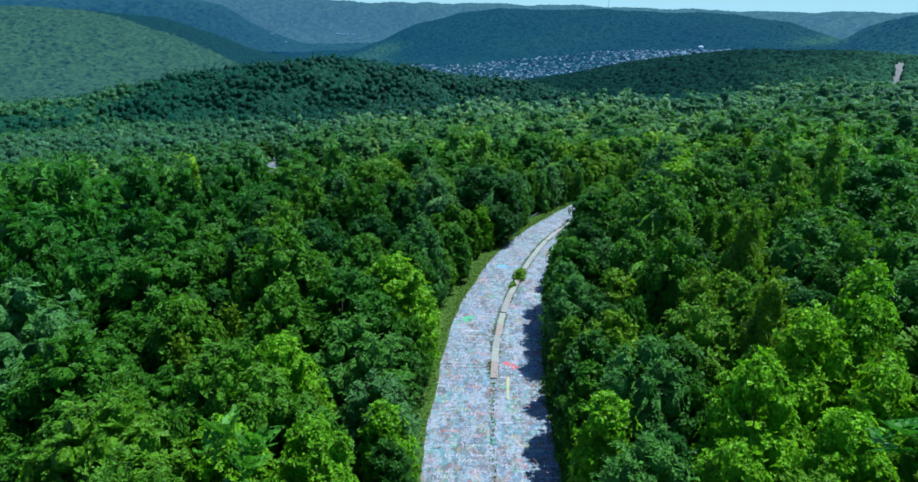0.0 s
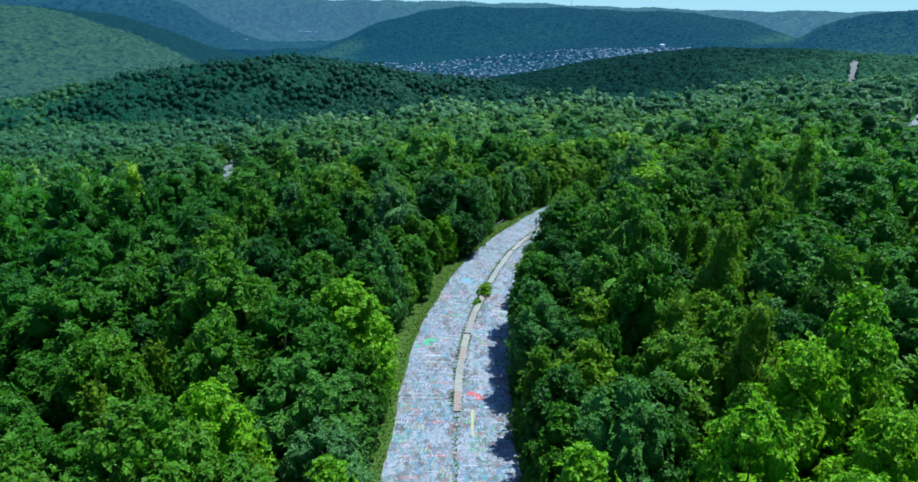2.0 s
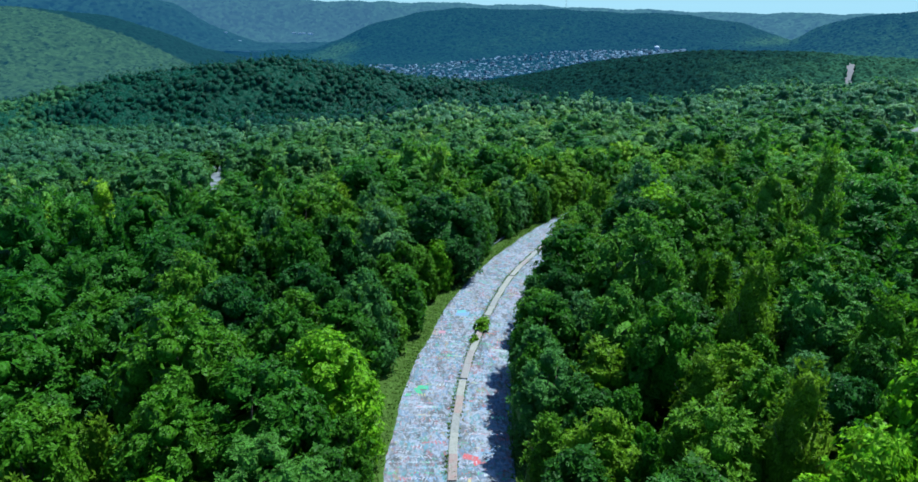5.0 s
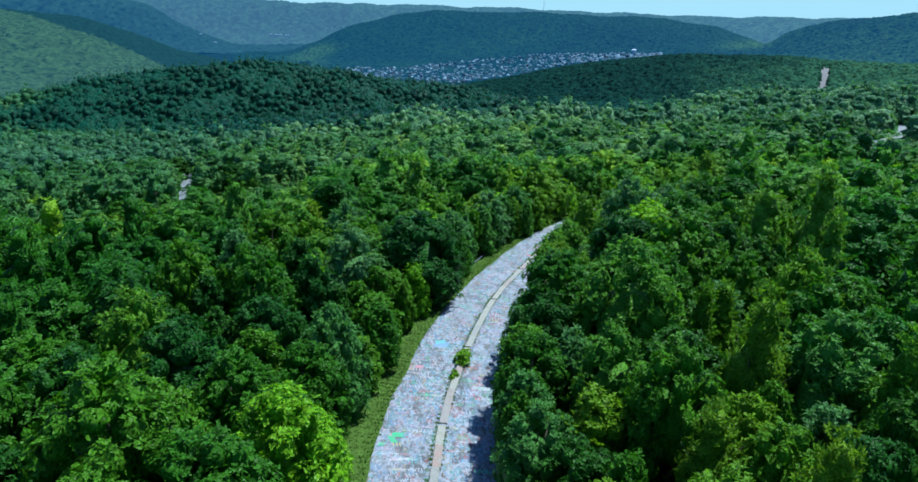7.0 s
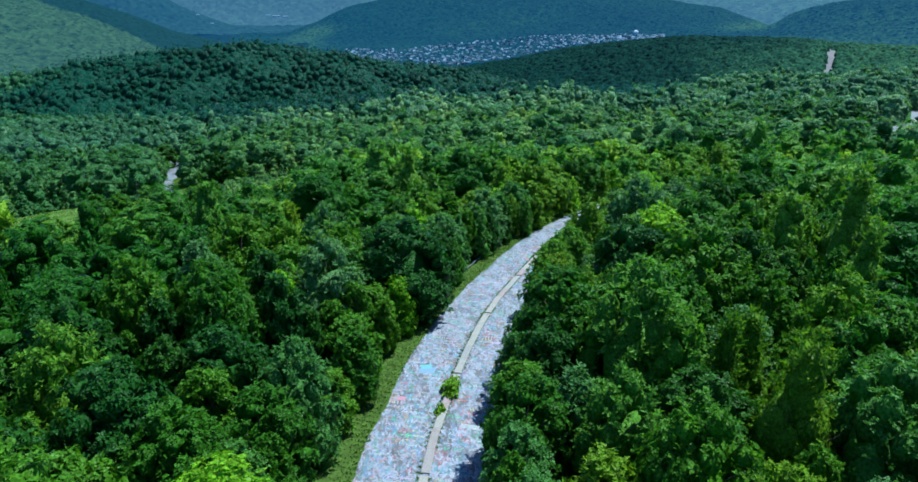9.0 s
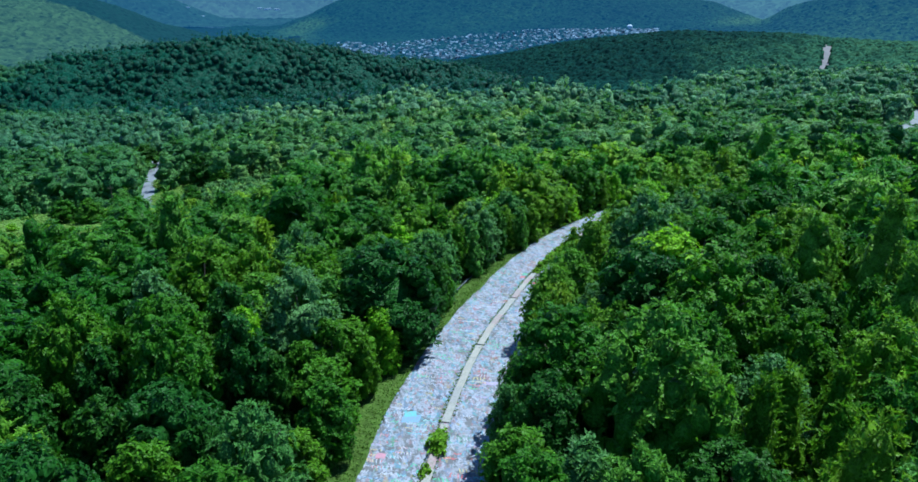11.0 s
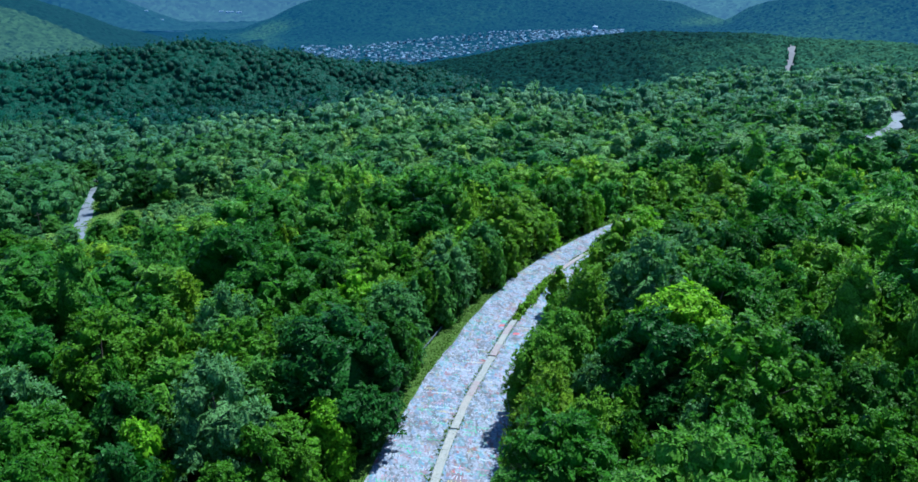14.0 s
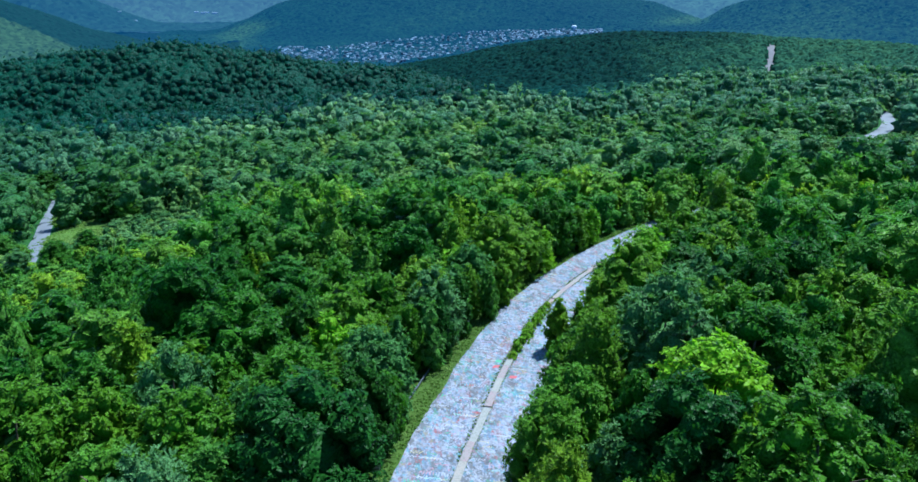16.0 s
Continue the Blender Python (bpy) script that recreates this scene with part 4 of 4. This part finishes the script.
for k in range(36):
    ln = 4.6
    i0, i1 = np.searchsorted(sl, start + k * ln), np.searchsorted(sl, start + (k + 1) * ln - 0.09)
    idx = np.linspace(i0, i1, 5).astype(int)
    rows = []
    shift = g.normal() * 0.04
    for o, l in ((-0.55, -0.1), (-0.55, 0.24), (-0.47, 0.31), (0.47, 0.31), (0.55, 0.24), (0.55, -0.1)):
        p = across(MXY[idx], MDIR[idx], np.full(5, o + shift))
        rows.append(np.column_stack([p, terrain(p[:, 0], p[:, 1]) + l + g.normal() * 0.008]))
    v = np.stack(rows, 1).reshape(-1, 3)
    f = [grid_faces(5, 6)[:, ::-1], np.array([[0, 1, 2, 5], [2, 3, 4, 5]]), np.array([[29, 26, 25, 24], [29, 28, 27, 26]])]
    mesh_object("slab", v, f, MAT["concrete"]).parent = median


def tufts(name, line, a, b, offs, count, size, mat, label, seed, clumpy=0.0):
    """Grass blades strewn along a line between two distances."""
    g = np.random.default_rng(seed)
    xy, d = line
    s = np.concatenate([[0], np.cumsum(np.hypot(*np.diff(xy, axis=0).T))])
    u = g.uniform(a, b, count)
    i = np.searchsorted(s, u).clip(0, len(xy) - 1)
    off = g.uniform(offs[0], offs[1], count)
    if clumpy:
        keep = np.sin(u * 0.9 + seed) + np.sin(u * 0.37 + 2) + g.normal(size=count) * 0.6 > clumpy - 1
        i, off = i[keep], off[keep]
    n = len(i)
    p = xy[i] + np.stack([d[i, 1], -d[i, 0]], -1) * off[:, None] + g.normal(size=(n, 2)) * 0.08
    z = terrain(p[:, 0], p[:, 1]) + 0.1
    a = g.uniform(0, 6.283, n)
    lean = g.normal(size=(n, 2)) * 0.9
    h = size * g.uniform(0.5, 1.4, n)
    w = h * 0.28
    c, sn = np.cos(a) * w, np.sin(a) * w
    v = np.stack([np.column_stack([p[:, 0] - c * 0.5, p[:, 1] - sn * 0.5, z - 0.1]), np.column_stack([p[:, 0] + c * 0.5, p[:, 1] + sn * 0.5, z - 0.1]),
                  np.column_stack([p[:, 0] + c + lean[:, 0] * h, p[:, 1] + sn + lean[:, 1] * h, z + h * 0.75]),
                  np.column_stack([p[:, 0] - c + lean[:, 0] * h, p[:, 1] - sn + lean[:, 1] * h, z + h])], 1).reshape(-1, 3)
    ob = mesh_object(name, v, [np.arange(n * 4).reshape(-1, 4)], mat, np.repeat(g.uniform(size=n), 4))
    return tagged(ob, label, "grass", kind="stuff")


S0 = 160.0
verge_l = strip("verge", RXY[:420], RDIR[:420], [LEFT - 4.8, LEFT - 3.2, LEFT - 1.4, LEFT + 0.15], [0.12, 0.3, 0.22, 0.12], MAT["verge"], 0.18, 4)
tagged(verge_l, "rough green grass verge along the highway edge", "verge", kind="structure")
verge_r = strip("verge", RXY[:420], RDIR[:420], [RIGHT - 0.1, RIGHT + 1.0, RIGHT + 2.2], [0.12, 0.25, 0.15], MAT["verge"], 0.15, 5)
tagged(verge_r, "narrow shaded grass verge under overhanging trees", "verge", kind="structure")
LINE = (RXY, RDIR)
tufts("grass", LINE, S0, 430, (LEFT - 4.2, LEFT + 0.1), 22000, 0.26, MAT["grass"], "tall rough grass on the highway verge", 41)
tufts("grass", LINE, S0, 430, (RIGHT - 0.3, RIGHT + 1.8), 2500, 0.5, MAT["grass"], "rough grass at the overgrown road edge", 42)
tufts("grass", LINE, 203, 420, (-0.85, -0.45), 7000, 0.2, MAT["grass"], "grass growing along the median kerb", 43, 0.1)
tufts("grass", LINE, 203, 420, (0.45, 0.75), 5000, 0.18, MAT["grass"], "weeds growing along the median kerb", 44, 0.4)
tufts("grass", LINE, S0, 204, (-0.12, 0.16), 500, 0.22, MAT["grass"], "thin grass in a crack of the asphalt", 45)


def bush(y, off, size, tall, leaves, label, seed, along=1.0):
    g = np.random.default_rng(seed)
    px, py, pz, yaw = on_road(y, off)
    ob = new("bush")
    v, q, t = crown(g, tall, size, 0.05, 9, leaves, 0.34, 0.2)
    v = v * (1, along, 1)
    c = mesh_object("foliage", v, [q, t], MAT["bush"], np.full(len(v), g.uniform()))
    sv, sf = [], []
    for k in range(5):
        a = k * 1.3
        o = len(sv)
        for z, r in ((0.0, 0.05), (tall * 0.55, 0.02)):
            for q3 in range(4):
                b = q3 * math.pi / 2
                sv.append((math.cos(a) * (0.1 + z * 0.4) + r * math.cos(b), math.sin(a) * (0.1 + z * 0.4) + r * math.sin(b), z - 0.02))
        sf += [(o + q3, o + (q3 + 1) % 4, o + 4 + (q3 + 1) % 4, o + 4 + q3) for q3 in range(4)]
    st = mesh_object("stem", sv, [np.array(sf)], MAT["bark"])
    c.parent = st.parent = ob
    ob.matrix_basis = pose(px, py, pz + 0.12, 0, 0, yaw)
    return tagged(ob, label, "bush", "median bushes")


bush(124, 0.1, 1.25, 1.5, 800, "bright green bush growing through the median", 51, 2.2)
bush(119, -0.4, 0.6, 0.8, 240, "small low bush at the median kerb", 52, 1.8)
for k, (yy, oo, ss, tt) in enumerate(((186.5, 0.1, 0.8, 0.8), (189, 0.2, 1.1, 1.1), (191.5, 0.1, 1.3, 1.3), (194, 0.3, 1.4, 1.4), (196.5, 0.1, 1.4, 1.3), (199, 0.3, 1.3, 1.4), (201.5, 0.3, 1.1, 1.2), (204, 0.2, 0.9, 1.0), (206.5, 0.2, 0.7, 0.8))):
    bush(yy, oo, ss, tt, 480, "low leafy bush covering the concrete median", 60 + k, 1.5)
plant("locust", 46.6, 187.5, 2.3, 9.5, 40, 1, "small grey-green tree leaning over the road edge")

# graffiti: bars of faded spray paint
g = np.random.default_rng(9)
V, TN = [], []


def bar(y0, off, ln, wd, ang, tone):
    px, py, _, yaw = on_road(y0, off)
    a = math.radians(yaw + ang)
    c, s = np.array([math.cos(a), math.sin(a)]), np.array([-math.sin(a), math.cos(a)])
    sk = g.uniform(-0.2, 0.2)
    q = [np.array([px, py]) + c * ln / 2 * i + s * (wd / 2 * j + i * sk * wd) for i, j in ((-1, -1), (1, -1), (1, 1), (-1, 1))]
    V.extend([(p[0], p[1], 0.0) for p in q])
    TN.extend([tone] * 4)


for k in range(1500):
    y0 = 55 + 190 * g.uniform() ** 1.1
    off = g.uniform(LEFT + 0.5, -1.3) if g.uniform() < 0.55 else g.uniform(1.3, RIGHT - 0.4)
    ang, size, tone = g.normal() * 40, g.uniform(0.3, 0.9), g.uniform()
    for w in range(g.integers(2, 7)):
        o = off + (w - 2) * size * 0.55
        if not (LEFT + 0.4 < o < -0.9 or 0.9 < o < RIGHT - 0.3):
            continue
        if g.uniform() < 0.6:
            bar(y0 + g.normal() * 0.05, o, size * 0.16, size * g.uniform(0.7, 1.1), ang + g.normal() * 12, tone)
        else:
            bar(y0 + g.normal() * size * 0.3, o, size * 0.5, size * 0.16, ang + g.normal() * 20, tone)
for y0, off, ln, wd, ang, tone in ((103.5, -5.6, 1.5, 1.0, 8, 0.95), (102.6, -6.1, 0.7, 1.6, 30, 0.95), (101.3, -7.3, 0.8, 0.7, 0, 0.95), (87, 2.2, 1.9, 1.0, -12, 0.88), (86.4, 3.0, 1.0, 0.8, 20, 0.88),
                                   (84.8, 4.4, 1.3, 1.1, 4, 0.1), (80, 2.1, 0.35, 6.0, 0, 0.76), (98, -4.5, 2.6, 0.5, 3, 0.05), (128, -4.6, 2.4, 1.6, 5, 0.3), (129.5, -5.0, 1.6, 1.2, 15, 0.62),
                                   (121, -6.3, 1.2, 1.0, 0, 0.55), (116, 4.2, 2.6, 0.9, -3, 0.45), (139, 4.5, 2.6, 0.9, 0, 0.84), (183, -1.6, 1.0, 1.0, 0, 0.9), (184.5, -1.7, 0.9, 0.9, 0, 0.95), (180, 1.9, 1.1, 0.9, 0, 0.88)):
    bar(y0, off, ln, wd, ang, tone)
V = np.array(V)
dd, ss = gap_to(V[:, 0], V[:, 1], (RXY, RDIR))
V[:, 2] = terrain(V[:, 0], V[:, 1]) + np.interp(ss, [LEFT, -4, 0, 4, RIGHT], [0.10, 0.13, 0.15, 0.13, 0.10]) + 0.012 + np.repeat(np.arange(len(V) // 4) % 9, 4) * 0.0015
gr = mesh_object("graffiti", V, [np.arange(len(V)).reshape(-1, 4)], MAT["paint"], TN)
tagged(gr, "faded spray-painted graffiti strokes on the asphalt", "graffiti", kind="stuff")

# guardrail behind the verge
rail = new("guardrail")
tagged(rail, "rusting grey steel guardrail half hidden by trees", "guardrail")
i0, i1 = int(np.argmin(np.abs(RXY[:450, 1] - 166))), int(np.argmin(np.abs(RXY[:450, 1] - 205)))
idx = np.arange(i0, i1, 2)
rows = []
for o, l in ((0.0, 0.85), (0.07, 0.79), (0.07, 0.73), (0.0, 0.68), (0.07, 0.63), (0.07, 0.57), (0.0, 0.5), (-0.03, 0.5), (-0.03, 0.85), (0.0, 0.85)):
    p = across(RXY[idx], RDIR[idx], np.full(len(idx), LEFT - 3.3 + o))
    rows.append(np.column_stack([p, terrain(p[:, 0], p[:, 1]) + l + 0.1]))
mesh_object("beam", np.stack(rows, 1).reshape(-1, 3), [grid_faces(len(idx), 10)], MAT["steel"]).parent = rail
bm = bmesh.new()
box(bm, -0.08, 0.08, -0.05, 0.05, -0.3, 0.9)
post = part("post", bm, MAT["wood"], rail)
first = True
for i in idx[::2]:
    p = across(RXY[i:i + 1], RDIR[i:i + 1], [LEFT - 3.42])[0]
    o = post if first else new("post", post.data)
    first = False
    o.parent = rail
    o.matrix_basis = pose(p[0], p[1], float(terrain(*p)) + 0.02)

# ---- the left lane's clearing ----
for k, (mx, my, ra, rb) in enumerate(MEADOWS):
    t = np.linspace(0, 2 * math.pi, 41)[:-1]
    rings = []
    for f in (0.02, 0.35, 0.7, 1.0):
        w = 1 + 0.1 * np.sin(3 * t + k)
        xx, yy = mx + ra * f * w * np.cos(t), my + rb * f * w * np.sin(t)
        rings.append(np.column_stack([xx, yy, terrain(xx, yy) + (0.25 if f < 1 else -0.2)]))
    v = np.vstack(rings)
    fs = []
    for a in range(3):
        for b in range(40):
            fs.append((a * 40 + b, (a + 1) * 40 + b, (a + 1) * 40 + (b + 1) % 40, a * 40 + (b + 1) % 40))
    tagged(mesh_object("meadow", v, [np.array(fs)], MAT["meadow"]), "bright green grassy clearing beside a lane", "meadow", kind="structure")

# ---- far things ----
m, nt, bsdf, out = material("horizon_sky")
em = node(nt, "ShaderNodeEmission", Strength=1.0)
em.inputs["Color"].default_value = (0.25, 0.38, 0.43, 1)
nt.links.new(em.outputs[0], out.inputs["Surface"])
t = np.linspace(0, 2 * math.pi, 97)
v = np.vstack([np.column_stack([CX + 4975 * np.sin(t), CY + 4975 * np.cos(t), np.full(97, z)]) for z in (-250.0, 420.0)])
tagged(mesh_object("backdrop", v, [grid_faces(2, 97)], m), "pale blue sky low over the horizon", "sky", kind="structure")

def place_on(azimuth, elevation, r0=1500.0):
    """Where a line of sight at those angles from the flight meets the ground."""
    r = np.arange(r0, 4900, 4.0)
    sx, sy = CX + r * math.sin(radians(azimuth)), CY + r * math.cos(radians(azimuth))
    h = terrain(sx, sy)
    hit = np.nonzero(h > 52 + r * math.tan(radians(elevation)))[0]
    i = hit[0] if len(hit) else len(r) - 1
    return float(sx[i]), float(sy[i]), float(h[i])


def house_proto(wall, roof, w, d, h, rise, label):
    ob = new("house")
    tagged(ob, label, "house", "town houses")
    bm = bmesh.new()
    box(bm, -w / 2, w / 2, -d / 2, d / 2, -3, h)
    part("wall", bm, MAT[wall], ob)
    bm = bmesh.new()
    e = 0.5
    pts = [(-w / 2 - e, -d / 2 - e, h), (w / 2 + e, -d / 2 - e, h), (w / 2 + e, d / 2 + e, h), (-w / 2 - e, d / 2 + e, h), (-w / 2 - e, 0, h + rise), (w / 2 + e, 0, h + rise)]
    vs = [bm.verts.new(p) for p in pts]
    for f in ((0, 1, 5, 4), (2, 3, 4, 5), (0, 4, 3), (1, 2, 5), (3, 2, 1, 0)):
        bm.faces.new([vs[i] for i in f])
    part("roof", bm, MAT[roof], ob)
    n = 2
    for k in range(n):
        for zz in (4.6,):
            bm = bmesh.new()
            cx = (k + 0.5) * w / n - w / 2
            box(bm, cx - 0.6, cx + 0.6, -d / 2 - 0.06, -d / 2 + 0.02, zz, zz + 1.7)
            part("window", bm, MAT["pane"], ob)
    return ob


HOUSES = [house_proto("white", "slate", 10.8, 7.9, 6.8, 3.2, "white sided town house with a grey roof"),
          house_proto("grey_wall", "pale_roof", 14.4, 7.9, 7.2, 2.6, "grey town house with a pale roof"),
          house_proto("cream", "slate", 10.1, 7.9, 6.8, 3.4, "cream town house, hazed blue, with a slate roof"),
          house_proto("brick", "pale_roof", 14.4, 8.6, 7.6, 2.4, "brick row house, hazed blue, with a pale roof"),
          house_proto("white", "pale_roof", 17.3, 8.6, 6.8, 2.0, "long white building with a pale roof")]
g = np.random.default_rng(17)
fresh = set()
for k in range(300):
    a = -4.0 + 25.8 * g.uniform() ** 0.95
    e = g.uniform(np.interp(a, TOWN_AZ, TOWN_LOW), np.interp(a, TOWN_AZ, TOWN_HIGH))
    hx, hy, hz = place_on(a, e, 1900.0)
    i = int(g.integers(5))
    m4 = pose(hx, hy, hz, 0, 0, -12 + g.choice([0, 90]) * (g.uniform() < 0.25) + g.normal() * 6) @ Matrix.Diagonal((*g.uniform(0.6, 0.95, 2), g.uniform(0.75, 1), 1))
    if i in fresh:
        copy_thing(HOUSES[i], m4)
    else:
        fresh.add(i)
        HOUSES[i].matrix_basis = m4

# the rest of the town, further off
g = np.random.default_rng(23)
V, F4, F3, TN = [], [], [], []
for k in range(1150):
    a = -4.0 + 25.8 * g.uniform()
    e = g.uniform(np.interp(a, TOWN_AZ, TOWN_LOW), np.interp(a, TOWN_AZ, TOWN_HIGH))
    hx, hy, hz = place_on(a, e, 1900.0)
    w, dp, hh, rise = g.uniform(5.5, 10) / 2, g.uniform(6, 9) / 2, g.uniform(5, 8.5), g.uniform(1.5, 3.5)
    yaw = radians(-12 + g.normal() * 8)
    ca, sa = math.cos(yaw), math.sin(yaw)
    o = len(V)
    for px, py, pz in ((-w, -dp, -3), (w, -dp, -3), (w, dp, -3), (-w, dp, -3), (-w, -dp, hh), (w, -dp, hh), (w, dp, hh), (-w, dp, hh), (-w, 0, hh + rise), (w, 0, hh + rise)):
        V.append((hx + px * ca - py * sa, hy + px * sa + py * ca, hz + pz))
    F4 += [[o + i for i in f] for f in ((0, 1, 5, 4), (1, 2, 6, 5), (2, 3, 7, 6), (3, 0, 4, 7), (4, 5, 9, 8), (6, 7, 8, 9))]
    F3 += [[o + i for i in f] for f in ((4, 8, 7), (5, 6, 9))]
    TN += [g.uniform()] * 10
m, nt, bsdf, _ = material("hazed_house_walls")
tone = nt.nodes.new("ShaderNodeAttribute")
tone.attribute_name = "tone"
# wall colours turned blue-grey for the haze over the valley
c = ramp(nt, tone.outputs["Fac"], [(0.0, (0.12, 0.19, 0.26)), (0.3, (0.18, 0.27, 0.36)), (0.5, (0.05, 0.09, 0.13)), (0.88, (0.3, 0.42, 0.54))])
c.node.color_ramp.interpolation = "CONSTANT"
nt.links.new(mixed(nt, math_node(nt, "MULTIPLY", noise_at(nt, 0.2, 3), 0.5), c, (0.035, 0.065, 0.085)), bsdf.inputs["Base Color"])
bsdf.inputs["Roughness"].default_value, bsdf.inputs["Specular IOR Level"].default_value = 0.95, 0.05
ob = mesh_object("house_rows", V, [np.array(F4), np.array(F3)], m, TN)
tagged(ob, "rows of grey and white houses in a valley town", "houses", kind="stuff")

for a, e, w in ((-9.3, -1.84, 44), (-8.6, -1.86, 30), (-9.9, -1.8, 26), (-14.2, -2.35, 22), (-15.2, -1.7, 26)):
    ob = house_proto("bright", "pale_roof", w, 22, 7, 2.0, "long white industrial building in the far valley")
    ob.name = "warehouse"
    tagged(ob, category="warehouse", group="valley warehouses")
    ob.matrix_basis = pose(*place_on(a, e), 0, 0, -a)

# water tank above the town
tx, ty, tz = place_on(19.6, -3.12)
tank = new("water_tank")
tagged(tank, "white domed water tank above the town", "water tank")
bm = bmesh.new()
bmesh.ops.create_cone(bm, cap_ends=True, segments=24, radius1=11, radius2=11, depth=16, matrix=Matrix.Translation((0, 0, 5)))
part("shell", bm, MAT["bright"], tank)
bm = bmesh.new()
bmesh.ops.create_uvsphere(bm, u_segments=24, v_segments=12, radius=11.1, matrix=Matrix.Translation((0, 0, 12)) @ Matrix.Diagonal((1, 1, 0.5, 1)))
part("dome", bm, MAT["bright"], tank)
tank.matrix_basis = pose(tx, ty, tz)

# radio mast on the long hill
mx, my = CX + 3600 * math.sin(radians(12.2)), CY + 3600 * math.cos(radians(12.2))
mast = new("radio_mast")
tagged(mast, "tall thin lattice radio mast on a hill", "mast")
bm = bmesh.new()
for k in range(3):
    a = k * 2.094
    bmesh.ops.create_cone(bm, cap_ends=True, segments=6, radius1=0.3, radius2=0.3, depth=90, matrix=Matrix.Translation((0.9 * math.cos(a), 0.9 * math.sin(a), 43)))
part("legs", bm, MAT["steel"], mast)
bm = bmesh.new()
for k in range(30):
    a = k * 2.094
    p, q = Vector((0.9 * math.cos(a), 0.9 * math.sin(a), k * 3.0)), Vector((0.9 * math.cos(a + 2.094), 0.9 * math.sin(a + 2.094), k * 3.0 + 3))
    bmesh.ops.create_cone(bm, segments=4, radius1=0.15, radius2=0.15, depth=(q - p).length, matrix=Matrix.Translation((p + q) / 2) @ (q - p).to_track_quat("Z", "Y").to_matrix().to_4x4())
part("bracing", bm, MAT["steel"], mast)
mast.matrix_basis = pose(mx, my, float(terrain(mx, my)))

# pole beside the lane
pole = new("utility_pole")
tagged(pole, "weathered wooden utility pole beside the lane", "utility pole")
bm = bmesh.new()
bmesh.ops.create_cone(bm, cap_ends=True, segments=10, radius1=0.17, radius2=0.11, depth=9.5, matrix=Matrix.Translation((0, 0, 4.5)))
part("shaft", bm, MAT["wood"], pole)
bm = bmesh.new()
box(bm, -1.1, 1.1, -0.06, 0.06, 8.3, 8.45)
part("crossarm", bm, MAT["wood"], pole)
pole.matrix_basis = pose(-100, 314, float(terrain(-100, 314)), 0, 0, 20)

# shrubs and single trees in the clearing
g = np.random.default_rng(77)
for k in range(30):
    mx, my, ra, rb = MEADOWS[int(g.integers(1, 4))]
    a, f = g.uniform(0, 6.283), g.uniform(0.2, 1) ** 0.5
    bx, by = mx + ra * f * math.cos(a), my + rb * f * math.sin(a)
    if gap_to(np.array([bx]), np.array([by]), (LXY, LDIR))[0][0] < 5 or abs(bx + 82) + abs(by - 345) * 0.5 < 12:
        continue
    r = g.uniform(0.7, 1.9)
    plant(("oak", "locust", "oak", "maple")[k % 4], bx, by, r, r * g.uniform(1.3, 2.2), g.uniform(0, 360), 2, "green shrub standing in the grassy clearing", "shrub", "clearing shrubs")

for kind, bx, by, r, h in (("old_oak", -79, 365, 6.6, 15), ("old_oak", -83, 392, 7.5, 17), ("locust", -70, 358, 5.0, 10), ("old_oak", -127, 430, 6.5, 14), ("old_oak", -112, 436, 6.0, 14), ("oak", -103, 282, 4.6, 8.5),
                           ("oak", -92.5, 277, 4.4, 8.5), ("maple", -96.5, 363, 3.0, 5), ("locust", -98, 318, 3.6, 7), ("locust", -87, 304, 3.0, 5), ("poplar", -80.5, 226, 3.0, 9), ("oak", -112, 345, 4.5, 9), ("locust", -76, 278, 3.4, 7.5), ("oak", -70, 286, 3.8, 8), ("locust", -83, 273, 3.0, 6), ("oak", -66, 300, 3.6, 8)):
    plant(kind, bx, by, r, h, g.uniform(0, 360), 1, "dark green tree standing alone beside the clearing" if "oak" in kind else "green tree with loose foliage beside the clearing", "tree", "clearing trees")

# long grass in the clearing
g = np.random.default_rng(78)
V, TN = [], []
for mx, my, ra, rb in MEADOWS:
    n = 6000
    a, f = g.uniform(0, 6.283, n), np.sqrt(g.uniform(0, 1, n))
    px, py = mx + ra * f * np.cos(a), my + rb * f * np.sin(a)
    off = gap_to(px, py, (LXY, LDIR))[0] > 2.6
    px, py = px[off], py[off]
    n = len(px)
    pz, h, a = terrain(px, py) + 0.2, g.uniform(0.12, 0.4, n) * (0.8 + 0.5 * np.sin(px / 3) * np.sin(py / 4)), g.uniform(0, 6.283, n)
    w = 0.16
    c, sn, lx, ly = np.cos(a) * w, np.sin(a) * w, g.normal(size=n) * 0.6, g.normal(size=n) * 0.6
    V.append(np.stack([np.column_stack([px - c, py - sn, pz - 0.1]), np.column_stack([px + c, py + sn, pz - 0.1]),
                       np.column_stack([px + c + lx, py + sn + ly, pz + h]), np.column_stack([px - c + lx, py - sn + ly, pz + h])], 1).reshape(-1, 3))
    TN.append(np.repeat(g.uniform(size=n), 4))
V = np.vstack(V)
tagged(mesh_object("grass", V, [np.arange(len(V)).reshape(-1, 4)], MAT["grass"], np.concatenate(TN)), "long grass in the clearing by the lane", "grass", kind="stuff")
